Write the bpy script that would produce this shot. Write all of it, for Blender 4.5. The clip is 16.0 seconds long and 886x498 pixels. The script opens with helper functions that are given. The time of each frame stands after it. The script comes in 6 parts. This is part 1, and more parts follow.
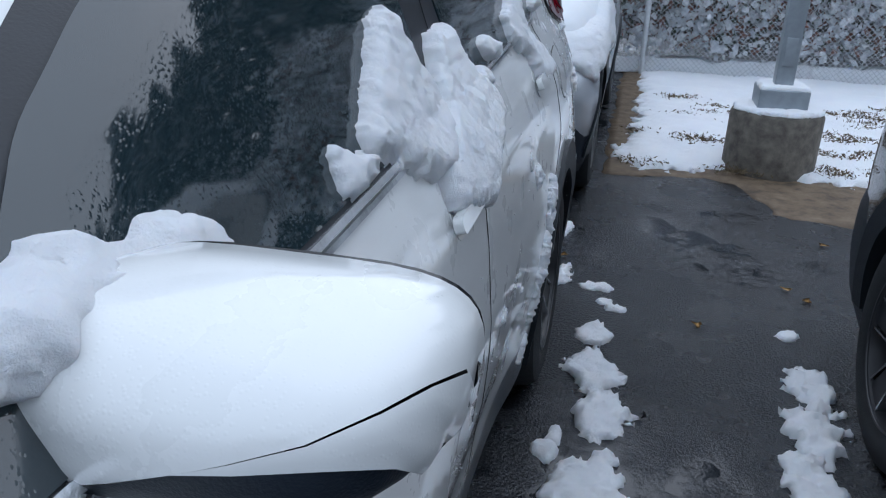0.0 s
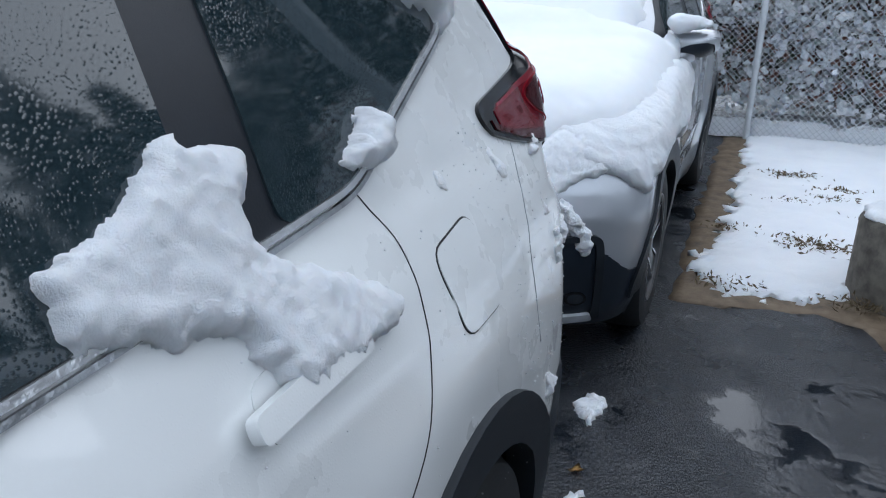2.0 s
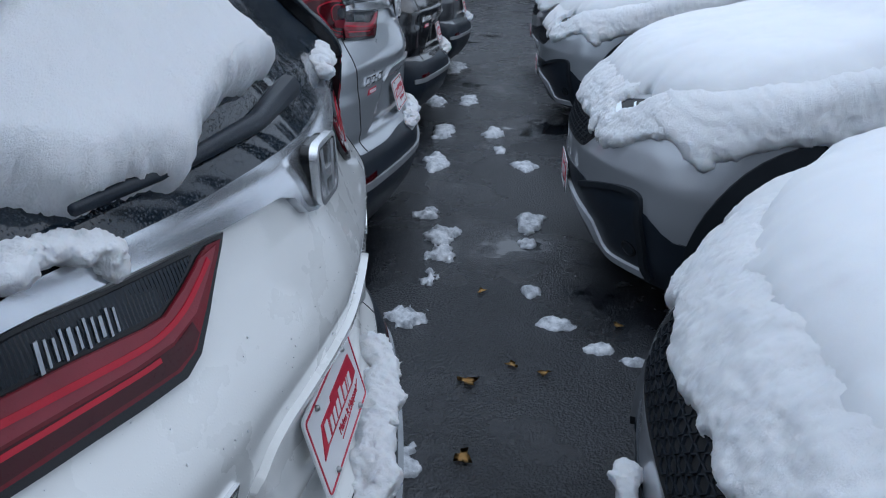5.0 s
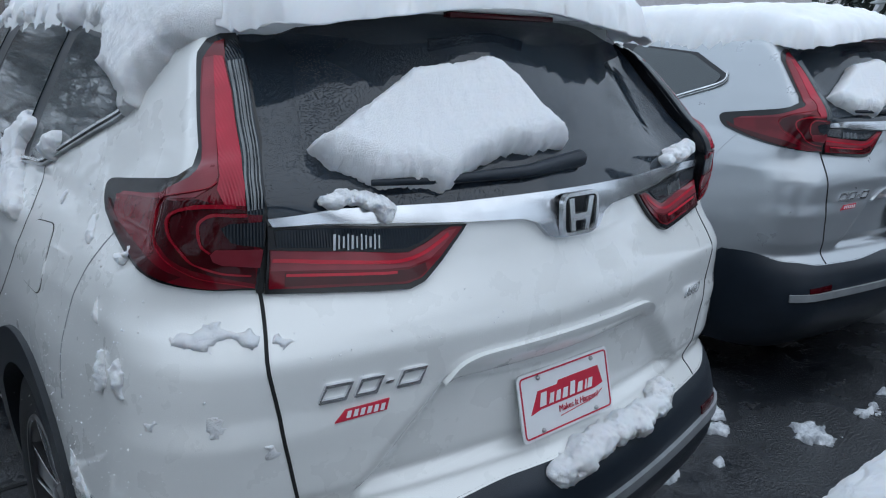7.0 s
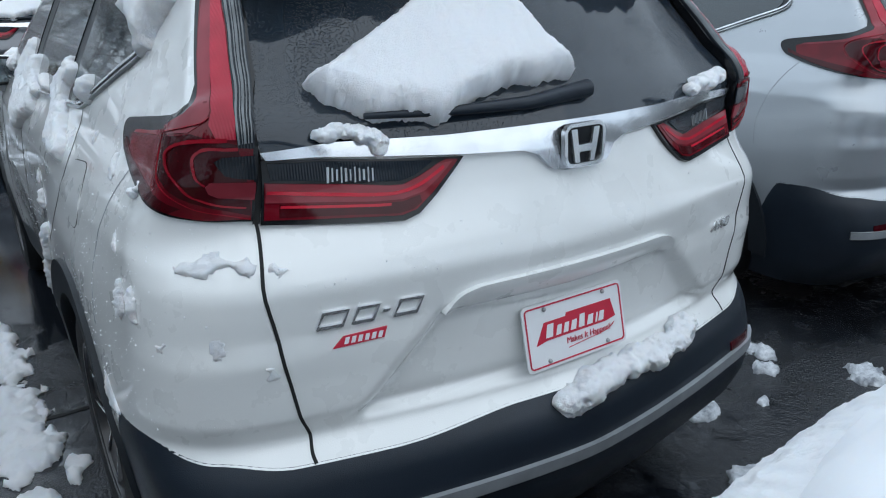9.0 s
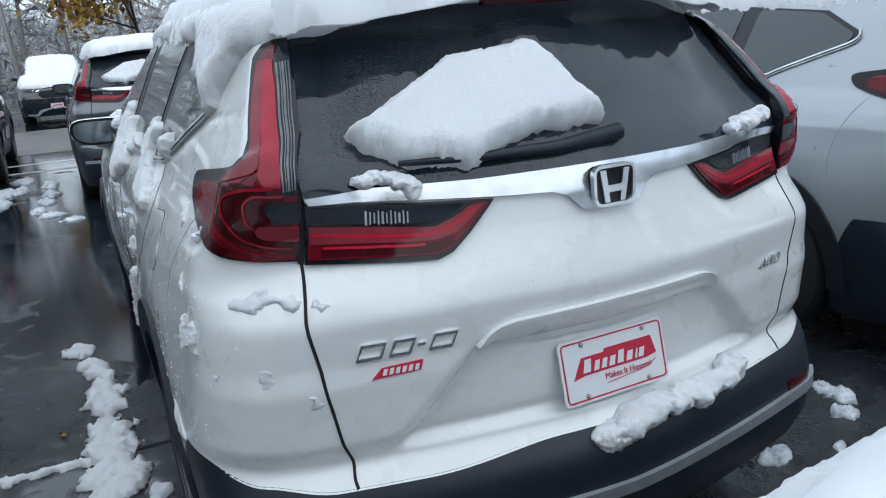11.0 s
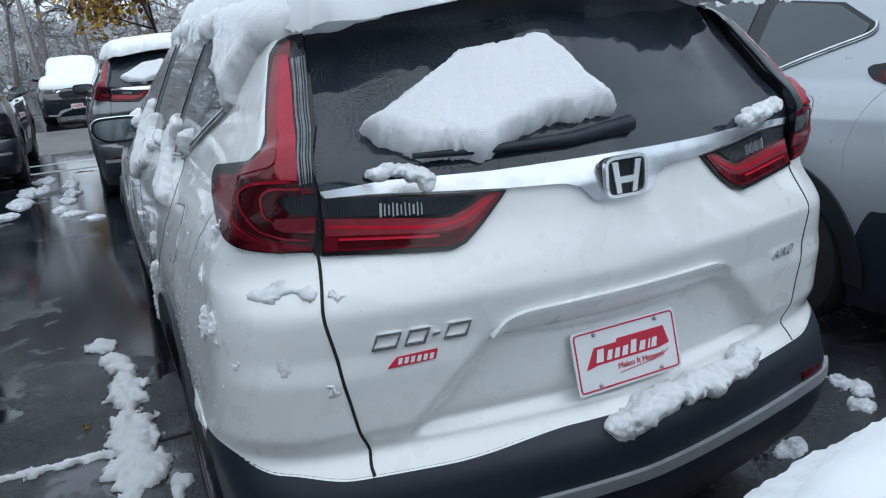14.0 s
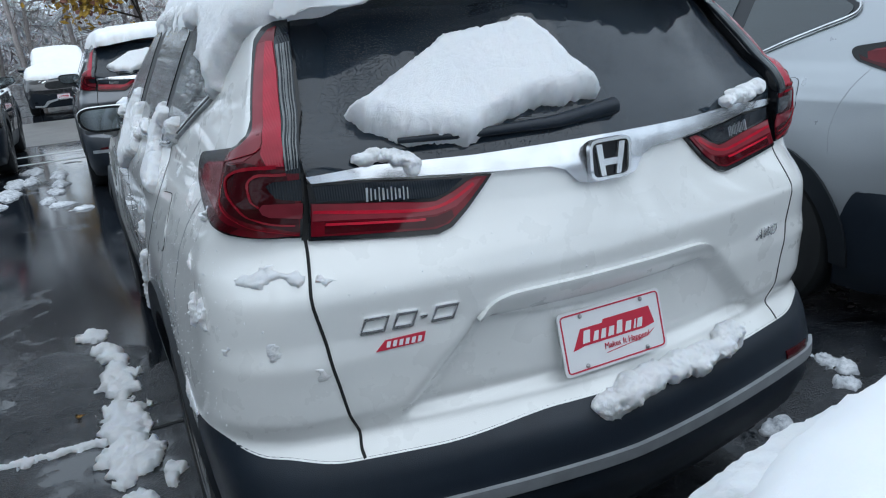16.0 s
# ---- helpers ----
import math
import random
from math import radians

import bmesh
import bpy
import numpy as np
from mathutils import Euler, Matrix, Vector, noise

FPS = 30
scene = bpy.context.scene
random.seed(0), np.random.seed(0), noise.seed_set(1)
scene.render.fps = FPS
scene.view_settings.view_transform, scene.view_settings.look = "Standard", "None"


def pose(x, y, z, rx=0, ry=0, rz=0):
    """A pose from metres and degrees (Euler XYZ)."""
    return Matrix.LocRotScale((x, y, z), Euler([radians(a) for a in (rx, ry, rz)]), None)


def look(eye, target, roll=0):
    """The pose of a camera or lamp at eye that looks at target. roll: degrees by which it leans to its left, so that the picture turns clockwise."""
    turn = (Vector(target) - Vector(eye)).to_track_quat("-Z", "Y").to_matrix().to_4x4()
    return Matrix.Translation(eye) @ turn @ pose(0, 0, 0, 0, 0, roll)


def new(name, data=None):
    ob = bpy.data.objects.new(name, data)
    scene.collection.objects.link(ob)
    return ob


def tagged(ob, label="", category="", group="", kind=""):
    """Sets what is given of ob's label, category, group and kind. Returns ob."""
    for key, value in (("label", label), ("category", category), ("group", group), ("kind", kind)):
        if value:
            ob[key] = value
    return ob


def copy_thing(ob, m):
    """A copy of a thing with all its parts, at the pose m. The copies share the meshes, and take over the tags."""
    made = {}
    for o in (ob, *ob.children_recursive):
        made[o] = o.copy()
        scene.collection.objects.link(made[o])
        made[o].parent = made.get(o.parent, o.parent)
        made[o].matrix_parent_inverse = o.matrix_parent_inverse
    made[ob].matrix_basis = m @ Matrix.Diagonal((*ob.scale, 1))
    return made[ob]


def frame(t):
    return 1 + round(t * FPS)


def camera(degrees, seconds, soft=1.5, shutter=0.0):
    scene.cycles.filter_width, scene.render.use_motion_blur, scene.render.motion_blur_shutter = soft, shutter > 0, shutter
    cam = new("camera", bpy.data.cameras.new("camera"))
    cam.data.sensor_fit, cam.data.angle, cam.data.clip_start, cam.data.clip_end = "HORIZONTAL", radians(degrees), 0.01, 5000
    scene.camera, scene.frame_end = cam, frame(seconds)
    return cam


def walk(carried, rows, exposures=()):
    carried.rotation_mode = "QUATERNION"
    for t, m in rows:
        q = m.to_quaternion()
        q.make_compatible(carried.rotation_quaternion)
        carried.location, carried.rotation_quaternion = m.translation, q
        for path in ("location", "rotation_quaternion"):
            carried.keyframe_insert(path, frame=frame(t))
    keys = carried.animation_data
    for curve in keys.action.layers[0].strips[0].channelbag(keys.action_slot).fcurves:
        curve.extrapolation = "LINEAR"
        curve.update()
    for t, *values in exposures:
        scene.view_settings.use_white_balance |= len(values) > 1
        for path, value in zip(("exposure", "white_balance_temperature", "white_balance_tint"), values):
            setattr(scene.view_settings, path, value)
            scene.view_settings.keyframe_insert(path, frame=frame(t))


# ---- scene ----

# path begin
cam = camera(61.71, 16.0, soft=1.1, shutter=0.0)
PATH = [
    (0, look((-1.115, 3.328, 1.437), (-0.670, 1.537, 0.667), 1.27)),
    (0.5, look((-1.170, 2.963, 1.459), (-0.703, 1.170, 0.704), 1.10)),
    (1, look((-1.164, 2.630, 1.461), (-0.679, 0.835, 0.724), 1.83)),
    (1.5, look((-1.219, 2.282, 1.468), (-0.639, 0.501, 0.768), 1.16)),
    (2, look((-1.245, 1.890, 1.474), (-0.520, 0.157, 0.788), 0.52)),
    (2.5, look((-1.220, 1.478, 1.468), (-0.480, -0.232, 0.740), 0.02)),
    (3, look((-1.281, 1.020, 1.443), (-0.469, -0.639, 0.677), 0.34)),
    (3.5, look((-1.225, 0.604, 1.444), (-0.102, -0.877, 0.705), 0.30)),
    (4, look((-1.171, 0.318, 1.487), (0.269, -0.831, 0.709), 3.2)),
    (4.3, look((-1.139, 0.110, 1.516), (0.510, -0.712, 0.722), 2.4)),
    (4.5, look((-1.144, 0.027, 1.519), (0.602, -0.537, 0.725), -0.38)),
    (5, look((-1.037, -0.185, 1.509), (0.800, -0.021, 0.735), 0.02)),
    (5.2, look((-0.996, -0.291, 1.525), (0.812, 0.126, 0.766), -0.25)),
    (7.3, look((-1.236, -1.000, 1.537), (-0.060, 0.534, 1.022), -0.14)),
    (7.5, look((-1.241, -1.048, 1.540), (-0.090, 0.506, 1.028), -1.61)),
    (8, look((-1.264, -1.117, 1.525), (-0.152, 0.465, 1.011), -3.22)),
    (8.5, look((-1.196, -1.086, 1.520), (-0.120, 0.496, 0.936), -1.89)),
    (9, look((-1.097, -1.049, 1.519), (-0.069, 0.529, 0.847), -1.13)),
    (9.2, look((-1.088, -1.059, 1.531), (-0.115, 0.552, 0.854), -1.51)),
    (11.3, look((-1.032, -1.201, 1.531), (-0.196, 0.533, 0.989), -3.94)),
    (11.5, look((-1.030, -1.208, 1.529), (-0.186, 0.520, 0.983), -4.12)),
    (12, look((-1.030, -1.219, 1.526), (-0.184, 0.505, 0.967), -4.44)),
    (12.5, look((-1.041, -1.223, 1.525), (-0.221, 0.509, 0.954), -4.32)),
    (13, look((-1.042, -1.219, 1.528), (-0.236, 0.523, 0.966), -4.48)),
    (13.5, look((-1.038, -1.216, 1.529), (-0.232, 0.530, 0.981), -4.56)),
    (14, look((-1.046, -1.215, 1.524), (-0.251, 0.535, 0.972), -4.48)),
    (14.5, look((-1.046, -1.221, 1.524), (-0.257, 0.529, 0.960), -4.76)),
    (15, look((-1.039, -1.227, 1.522), (-0.234, 0.510, 0.945), -5.07)),
    (15.5, look((-1.041, -1.230, 1.521), (-0.230, 0.502, 0.935), -5.01)),
    (16, look((-1.043, -1.234, 1.520), (-0.235, 0.499, 0.933), -5.06)),
]
# path end
EXPOSURES = [(0.0, 0.11, 6200, 14), (0.5, 0.46, 6550, 12), (1.0, 0.32, 6350, 13), (1.5, 0.4, 6450, 12), (2.0, 0.33, 6450, 13), (2.5, 0.32, 6250, 14), (3.0, 0.12, 6220, 14), (3.5, 0.08, 6200, 14), (4.0, -0.07, 6200, 13), (5.2, 0.0, 6200, 13), (7.5, 0.2, 6480, 10), (9.0, 0.35, 6550, 9), (16.0, 0.35, 6550, 9)]
walk(cam, PATH, EXPOSURES)

# ---- light: overcast winter noon ----
world = bpy.data.worlds.new("world")
scene.world = world
world.use_nodes = True
wn = world.node_tree.nodes
wl = world.node_tree.links
sky = wn.new("ShaderNodeTexSky")
sky.sky_type = "NISHITA"
sky.sun_disc = False
sky.sun_elevation = radians(38)
sky.sun_rotation = radians(200)
sky.air_density, sky.dust_density, sky.ozone_density = 1.0, 2.0, 1.0
mixw = wn.new("ShaderNodeMix")
mixw.data_type = "RGBA"
mixw.inputs[0].default_value = 0.93
mixw.inputs[7].default_value = (8.4, 10.0, 11.8, 1)
wl.new(sky.outputs[0], mixw.inputs[6])
# an overcast sky is about three times as bright overhead as at the horizon
dome = wn.new("ShaderNodeTexCoord")
split = wn.new("ShaderNodeSeparateXYZ")
wl.new(dome.outputs["Generated"], split.inputs[0])
rise = wn.new("ShaderNodeMapRange")
rise.inputs["From Min"].default_value = 0.0
rise.inputs["From Max"].default_value = 1.0
rise.inputs["To Min"].default_value = 0.85
rise.inputs["To Max"].default_value = 1.14
wl.new(split.outputs["Z"], rise.inputs["Value"])
shade = wn.new("ShaderNodeVectorMath")
shade.operation = "SCALE"
wl.new(mixw.outputs[2], shade.inputs[0])
wl.new(rise.outputs[0], shade.inputs["Scale"])
wl.new(shade.outputs[0], wn["Background"].inputs[0])
wn["Background"].inputs[1].default_value = 0.108

sun_data = bpy.data.lights.new("sun", "SUN")
sun_data.energy = 0.6
sun_data.angle = radians(100)
sun_data.color = (1.0, 0.97, 0.93)
sun = new("sun", sun_data)
sun.matrix_world = look((0, 0, 30), (6, 17, 0))
tagged(sun, kind="structure")

# ---- materials ----
def nodes_of(name):
    m = bpy.data.materials.new(name)
    m.use_nodes = True
    return m, m.node_tree.nodes, m.node_tree.links, m.node_tree.nodes["Principled BSDF"]


def noise_tex(n, l, scale, detail=4.0, vec=None, rough=0.55):
    t = n.new("ShaderNodeTexNoise")
    t.inputs["Scale"].default_value = scale
    t.inputs["Detail"].default_value = detail
    t.inputs["Roughness"].default_value = rough
    if vec is not None:
        l.new(vec, t.inputs["Vector"])
    return t


def ramp(n, l, src, stops):
    r = n.new("ShaderNodeValToRGB")
    e = r.color_ramp.elements
    while len(e) < len(stops):
        e.new(0.5)
    for k, (p, c) in enumerate(stops):
        e[k].position = p
        e[k].color = c if len(c) == 4 else (*c, 1)
    l.new(src, r.inputs[0])
    return r


def world_vec(n):
    return n.new("ShaderNodeNewGeometry").outputs["Position"]


def bump(n, l, b, height, strength=0.3, dist=0.01, normal=None):
    k = n.new("ShaderNodeBump")
    k.inputs["Strength"].default_value = strength
    k.inputs["Distance"].default_value = dist
    l.new(height, k.inputs["Height"])
    if normal is not None:
        l.new(normal, k.inputs["Normal"])
    l.new(k.outputs[0], b.inputs["Normal"])
    return k


def droplets(n, l, scale, size):
    """Height of scattered water beads."""
    v = n.new("ShaderNodeTexVoronoi")
    v.inputs["Scale"].default_value = scale
    l.new(world_vec(n), v.inputs["Vector"])
    v.inputs["Randomness"].default_value = 1.0
    big = noise_tex(n, l, 7.0, 3.0, world_vec(n))
    gate = n.new("ShaderNodeMath")
    gate.operation = "MULTIPLY"
    gate.inputs[1].default_value = size * 2
    l.new(big.outputs[0], gate.inputs[0])
    sub = n.new("ShaderNodeMath")
    sub.operation = "SUBTRACT"
    sub.use_clamp = True
    l.new(gate.outputs[0], sub.inputs[0])
    l.new(v.outputs["Distance"], sub.inputs[1])
    return sub.outputs[0]


def paint(name, color, metal=0.0, rough=0.28, wet=0.35):
    m, n, l, b = nodes_of(name)
    t = noise_tex(n, l, 2.5, 5.0, world_vec(n))
    lo = tuple(c * 0.975 for c in color)
    r = ramp(n, l, t.outputs[0], [(0.35, lo), (0.65, color)])
    l.new(r.outputs[0], b.inputs["Base Color"])
    film = noise_tex(n, l, 9.0, 6.0, world_vec(n))
    rr = ramp(n, l, film.outputs[0], [(0.3, (rough * 0.9,) * 3), (0.75, (rough * 1.2,) * 3)])
    l.new(rr.outputs[0], b.inputs["Roughness"])
    b.inputs["Metallic"].default_value = metal
    b.inputs["Coat Weight"].default_value = 1.0
    b.inputs["Coat Roughness"].default_value = 0.025
    bump(n, l, b, droplets(n, l, 260.0, 0.4), wet, 0.003)
    return m


def plain(name, color, rough=0.5, metal=0.0, coat=0.0, grain=0.0, grain_scale=200.0, vary=0.12, spec=0.5):
    m, n, l, b = nodes_of(name)
    t = noise_tex(n, l, 14.0, 5.0, world_vec(n))
    r = ramp(n, l, t.outputs[0], [(0.3, tuple(c * (1 - vary) for c in color)), (0.7, tuple(min(1, c * (1 + vary)) for c in color))])
    l.new(r.outputs[0], b.inputs["Base Color"])
    b.inputs["Roughness"].default_value = rough
    b.inputs["Metallic"].default_value = metal
    b.inputs["Coat Weight"].default_value = coat
    b.inputs["Specular IOR Level"].default_value = spec
    if grain:
        g = noise_tex(n, l, grain_scale, 3.0, world_vec(n))
        bump(n, l, b, g.outputs[0], grain, 0.004)
    return m


def wet_glass(name, color, rough=0.06, drops=0.5, scale=95.0, spec=0.6):
    m, n, l, b = nodes_of(name)
    b.inputs["Base Color"].default_value = (*color, 1)
    b.inputs["Specular IOR Level"].default_value = spec
    t = noise_tex(n, l, 5.0, 5.0, world_vec(n))
    r = ramp(n, l, t.outputs[0], [(0.4, (rough,) * 3), (0.7, (rough * 3,) * 3)])
    l.new(r.outputs[0], b.inputs["Roughness"])
    bump(n, l, b, droplets(n, l, scale, 0.36), drops, 0.004)
    return m


def lens_mat(name, color, rough=0.08, ribs=0.0, ribscale=160.0):
    m, n, l, b = nodes_of(name)
    t = noise_tex(n, l, 6.0, 3.0, world_vec(n))
    r = ramp(n, l, t.outputs[0], [(0.35, tuple(c * 0.6 for c in color)), (0.7, color)])
    l.new(r.outputs[0], b.inputs["Base Color"])
    b.inputs["Roughness"].default_value = rough
    b.inputs["Specular IOR Level"].default_value = 0.3
    if ribs:
        w = n.new("ShaderNodeTexWave")
        w.bands_direction = "X"
        w.inputs["Scale"].default_value = ribscale
        l.new(world_vec(n), w.inputs["Vector"])
        bump(n, l, b, w.outputs["Fac"], ribs, 0.006)
    else:
        bump(n, l, b, droplets(n, l, 240.0, 0.36), 0.2, 0.003)
    return m


def snow_mat(name="snow", grain=0.6, coarse=60.0):
    m, n, l, b = nodes_of(name)
    t = noise_tex(n, l, 3.0, 6.0, world_vec(n))
    base = ramp(n, l, t.outputs[0], [(0.3, (0.72, 0.74, 0.77)), (0.7, (0.775, 0.79, 0.81))])
    l.new(base.outputs[0], b.inputs["Base Color"])
    b.inputs["Roughness"].default_value = 0.75
    b.inputs["Subsurface Weight"].default_value = 0.25
    b.inputs["Subsurface Radius"].default_value = (0.012, 0.016, 0.02)
    b.inputs["Subsurface Scale"].default_value = 0.5
    g = noise_tex(n, l, coarse, 8.0, world_vec(n), 0.7)
    g2 = noise_tex(n, l, 420.0, 4.0, world_vec(n), 0.7)
    a = n.new("ShaderNodeMath")
    a.operation = "MULTIPLY_ADD"
    a.inputs[1].default_value = 0.5
    l.new(g2.outputs[0], a.inputs[0])
    l.new(g.outputs[0], a.inputs[2])
    bump(n, l, b, a.outputs[0], grain, 0.012)
    return m


def asphalt_mat():
    """Worn black asphalt: coarse wet stones, with still water in the hollows."""
    m, n, l, b = nodes_of("wet_asphalt")
    p = world_vec(n)
    stones = n.new("ShaderNodeTexVoronoi")
    stones.inputs["Scale"].default_value = 95.0
    l.new(p, stones.inputs["Vector"])
    fine = noise_tex(n, l, 70.0, 7.0, p, 0.8)
    mid = noise_tex(n, l, 5.0, 7.0, p, 0.65)
    big = noise_tex(n, l, 0.9, 5.0, p, 0.6)
    col = ramp(n, l, mid.outputs[0], [(0.3, (0.005, 0.007, 0.010)), (0.55, (0.011, 0.014, 0.019)), (0.75, (0.022, 0.025, 0.03))])
    l.new(col.outputs[0], b.inputs["Base Color"])
    wet = n.new("ShaderNodeMath")
    wet.operation = "MULTIPLY_ADD"
    wet.inputs[1].default_value = 0.3
    l.new(mid.outputs[0], wet.inputs[0])
    l.new(big.outputs[0], wet.inputs[2])
    # the drive aisle lies lower and stands under a film of water
    xyz = n.new("ShaderNodeSeparateXYZ")
    l.new(p, xyz.inputs[0])
    film = n.new("ShaderNodeMapRange")
    film.interpolation_type = "SMOOTHSTEP"
    for k, value in ((1, 1.9), (2, 3.1), (3, 0.0), (4, 0.2)):
        film.inputs[k].default_value = value
    l.new(xyz.outputs[1], film.inputs[0])
    level = n.new("ShaderNodeMath")
    level.operation = "SUBTRACT"
    l.new(wet.outputs[0], level.inputs[0])
    l.new(film.outputs[0], level.inputs[1])
    ro = ramp(n, l, level.outputs[0], [(0.54, (0.02,) * 3), (0.58, (0.2,) * 3), (0.75, (0.36,) * 3)])
    l.new(ro.outputs[0], b.inputs["Roughness"])
    b.inputs["Specular IOR Level"].default_value = 0.62
    st = ramp(n, l, level.outputs[0], [(0.54, (0.02,) * 3), (0.6, (0.6,) * 3), (0.72, (1.0,) * 3)])
    grain = n.new("ShaderNodeMath")
    grain.operation = "ADD"
    l.new(fine.outputs[0], grain.inputs[0])
    l.new(stones.outputs["Distance"], grain.inputs[1])
    mul = n.new("ShaderNodeMath")
    mul.operation = "MULTIPLY"
    l.new(grain.outputs[0], mul.inputs[0])
    l.new(st.outputs[0], mul.inputs[1])
    bump(n, l, b, mul.outputs[0], 0.65, 0.009)
    return m


M_WHITE = paint("pearl_white_paint", (0.73, 0.745, 0.74), wet=0.1)
M_SILVER = paint("silver_paint", (0.42, 0.44, 0.47), 0.55, 0.33)
M_GREY = paint("grey_metallic_paint", (0.11, 0.12, 0.135), 0.6, 0.3)
M_STEEL = paint("light_silver_paint", (0.38, 0.41, 0.44), 0.45, 0.3)
M_BLACK = paint("black_paint", (0.012, 0.013, 0.016), 0.0, 0.2)
M_PLASTIC = plain("black_plastic", (0.011, 0.017, 0.026), 0.4, grain=0.2, grain_scale=420, spec=0.35)
M_GLOSS = plain("gloss_black", (0.006, 0.007, 0.009), 0.15, spec=0.35)
M_SEAM = plain("dark_gap", (0.006, 0.007, 0.008), 0.8)
M_GLASS = wet_glass("tinted_glass", (0.010, 0.017, 0.026), 0.03, 0.6, 250.0, 0.55)
M_SIDEGLASS = wet_glass("dark_side_glass", (0.014, 0.026, 0.032), 0.03, 0.12, 230.0, 0.95)
M_RED = lens_mat("red_lens", (0.34, 0.008, 0.022), 0.06)
M_REDLINE = lens_mat("bright_red_guide", (0.55, 0.012, 0.035), 0.1)
M_REDCOLUMN = lens_mat("ribbed_red_lens", (0.42, 0.015, 0.04), 0.1, 0.12, 60.0)
M_REDPALE = lens_mat("pale_red_lens", (0.27, 0.035, 0.05), 0.05)
M_REDMID = lens_mat("deep_red_lens", (0.16, 0.004, 0.012), 0.04)
M_REDDARK = lens_mat("dark_red_lens", (0.055, 0.002, 0.005), 0.04)


M_ROD = plain("frosted_clear_rod", (0.11, 0.125, 0.135), 0.25, vary=0.4)
M_DARKCLEAR = lens_mat("dark_clear_lens", (0.014, 0.02, 0.028), 0.06, 0.2, 60.0)
M_REFLECTOR = plain("silver_reflector", (0.42, 0.44, 0.46), 0.3, 1.0)
M_CHROME = plain("chrome", (0.82, 0.84, 0.86), 0.14, 1.0, vary=0.03)
M_BRIGHT = plain("brushed_chrome", (0.8, 0.82, 0.84), 0.22, 0.85, vary=0.04)
M_STRIP = plain("wet_chrome", (0.58, 0.6, 0.63), 0.17, 0.9, vary=0.12)
M_ALLOY = plain("machined_alloy", (0.6, 0.62, 0.64), 0.25, 1.0)
M_RIMDARK = plain("dark_rim_paint", (0.02, 0.021, 0.024), 0.3)
M_RUBBER = plain("tyre_rubber", (0.009, 0.011, 0.013), 0.7, grain=0.4, grain_scale=300)
M_PLATE = plain("plate_white", (0.72, 0.74, 0.76), 0.35, vary=0.04)
M_PLATERED = plain("plate_red", (0.52, 0.02, 0.05), 0.4, vary=0.05)
M_SKID = plain("grey_skid_trim", (0.28, 0.3, 0.32), 0.4, 0.3)
M_SATIN = plain("satin_silver_trim", (0.55, 0.58, 0.61), 0.4, 0.3)
M_GRILLE = plain("grille_black", (0.010, 0.014, 0.02), 0.5, spec=0.25)
M_SNOW = snow_mat()
M_SNOWSOFT = snow_mat("settled_snow", 0.22, 30.0)
def slush_mat():
    m, n, l, b = nodes_of("slush")
    t = noise_tex(n, l, 22.0, 6.0, world_vec(n), 0.65)
    c = ramp(n, l, t.outputs[0], [(0.32, (0.2, 0.22, 0.25)), (0.5, (0.5, 0.53, 0.57)), (0.7, (0.8, 0.82, 0.85))])
    l.new(c.outputs[0], b.inputs["Base Color"])
    b.inputs["Roughness"].default_value = 0.35
    bump(n, l, b, noise_tex(n, l, 90.0, 6.0, world_vec(n), 0.7).outputs[0], 0.5, 0.01)
    return m


M_SLUSH = slush_mat()
M_MIRROR = plain("mirror_glass", (0.24, 0.27, 0.28), 0.08, 1.0, vary=0.06)
M_SCREW = plain("screw_metal", (0.4, 0.41, 0.42), 0.3, 1.0)

# ---- mesh tools ----
def part(name, bm, material, parent=None, label="", smooth=True):
    me = bpy.data.meshes.new(name)
    if isinstance(bm, tuple):
        me.from_pydata(bm[0], [], bm[1])
    else:
        bm.to_mesh(me)
        bm.free()
    if smooth:
        me.shade_smooth()
    if material is not None:
        me.materials.append(material)
    ob = new(name, me)
    if parent is not None:
        ob.parent = parent
    if label:
        tagged(ob, label)
    return ob


def empty(name, m=None):
    ob = new(name)
    ob.empty_display_size = 0.2
    if m is not None:
        ob.matrix_basis = m
    return ob


def lattice(ix, iy, iz, seed):
    h = (ix * 374761393 + iy * 668265263 + iz * 2147483647 + seed * 974711) & 0xFFFFFFFF
    h = ((h ^ (h >> 13)) * 1274126177) & 0xFFFFFFFF
    return ((h ^ (h >> 16)) & 0xFFFF) / 65535.0


def vnoise(x, y, z=0.0, seed=0):
    """Smooth value noise on arrays, 0 to 1."""
    x, y, z = np.broadcast_arrays(np.asarray(x, float), np.asarray(y, float), np.asarray(z, float))
    ix, iy, iz = (np.floor(a).astype(np.int64) for a in (x, y, z))
    fx, fy, fz = x - ix, y - iy, z - iz
    fx, fy, fz = (f * f * (3 - 2 * f) for f in (fx, fy, fz))
    out = 0
    for a in (0, 1):
        for b in (0, 1):
            for c in (0, 1):
                w = (fx if a else 1 - fx) * (fy if b else 1 - fy) * (fz if c else 1 - fz)
                out = out + w * lattice(ix + a, iy + b, iz + c, seed)
    return out


def fbm(x, y, z=0.0, octaves=4, seed=0):
    s, a, t = 0, 0.5, 0
    for k in range(octaves):
        s = s + a * vnoise(x * 2.0**k, y * 2.0**k, z * 2.0**k, seed + k)
        t += a
        a *= 0.55
    return s / t


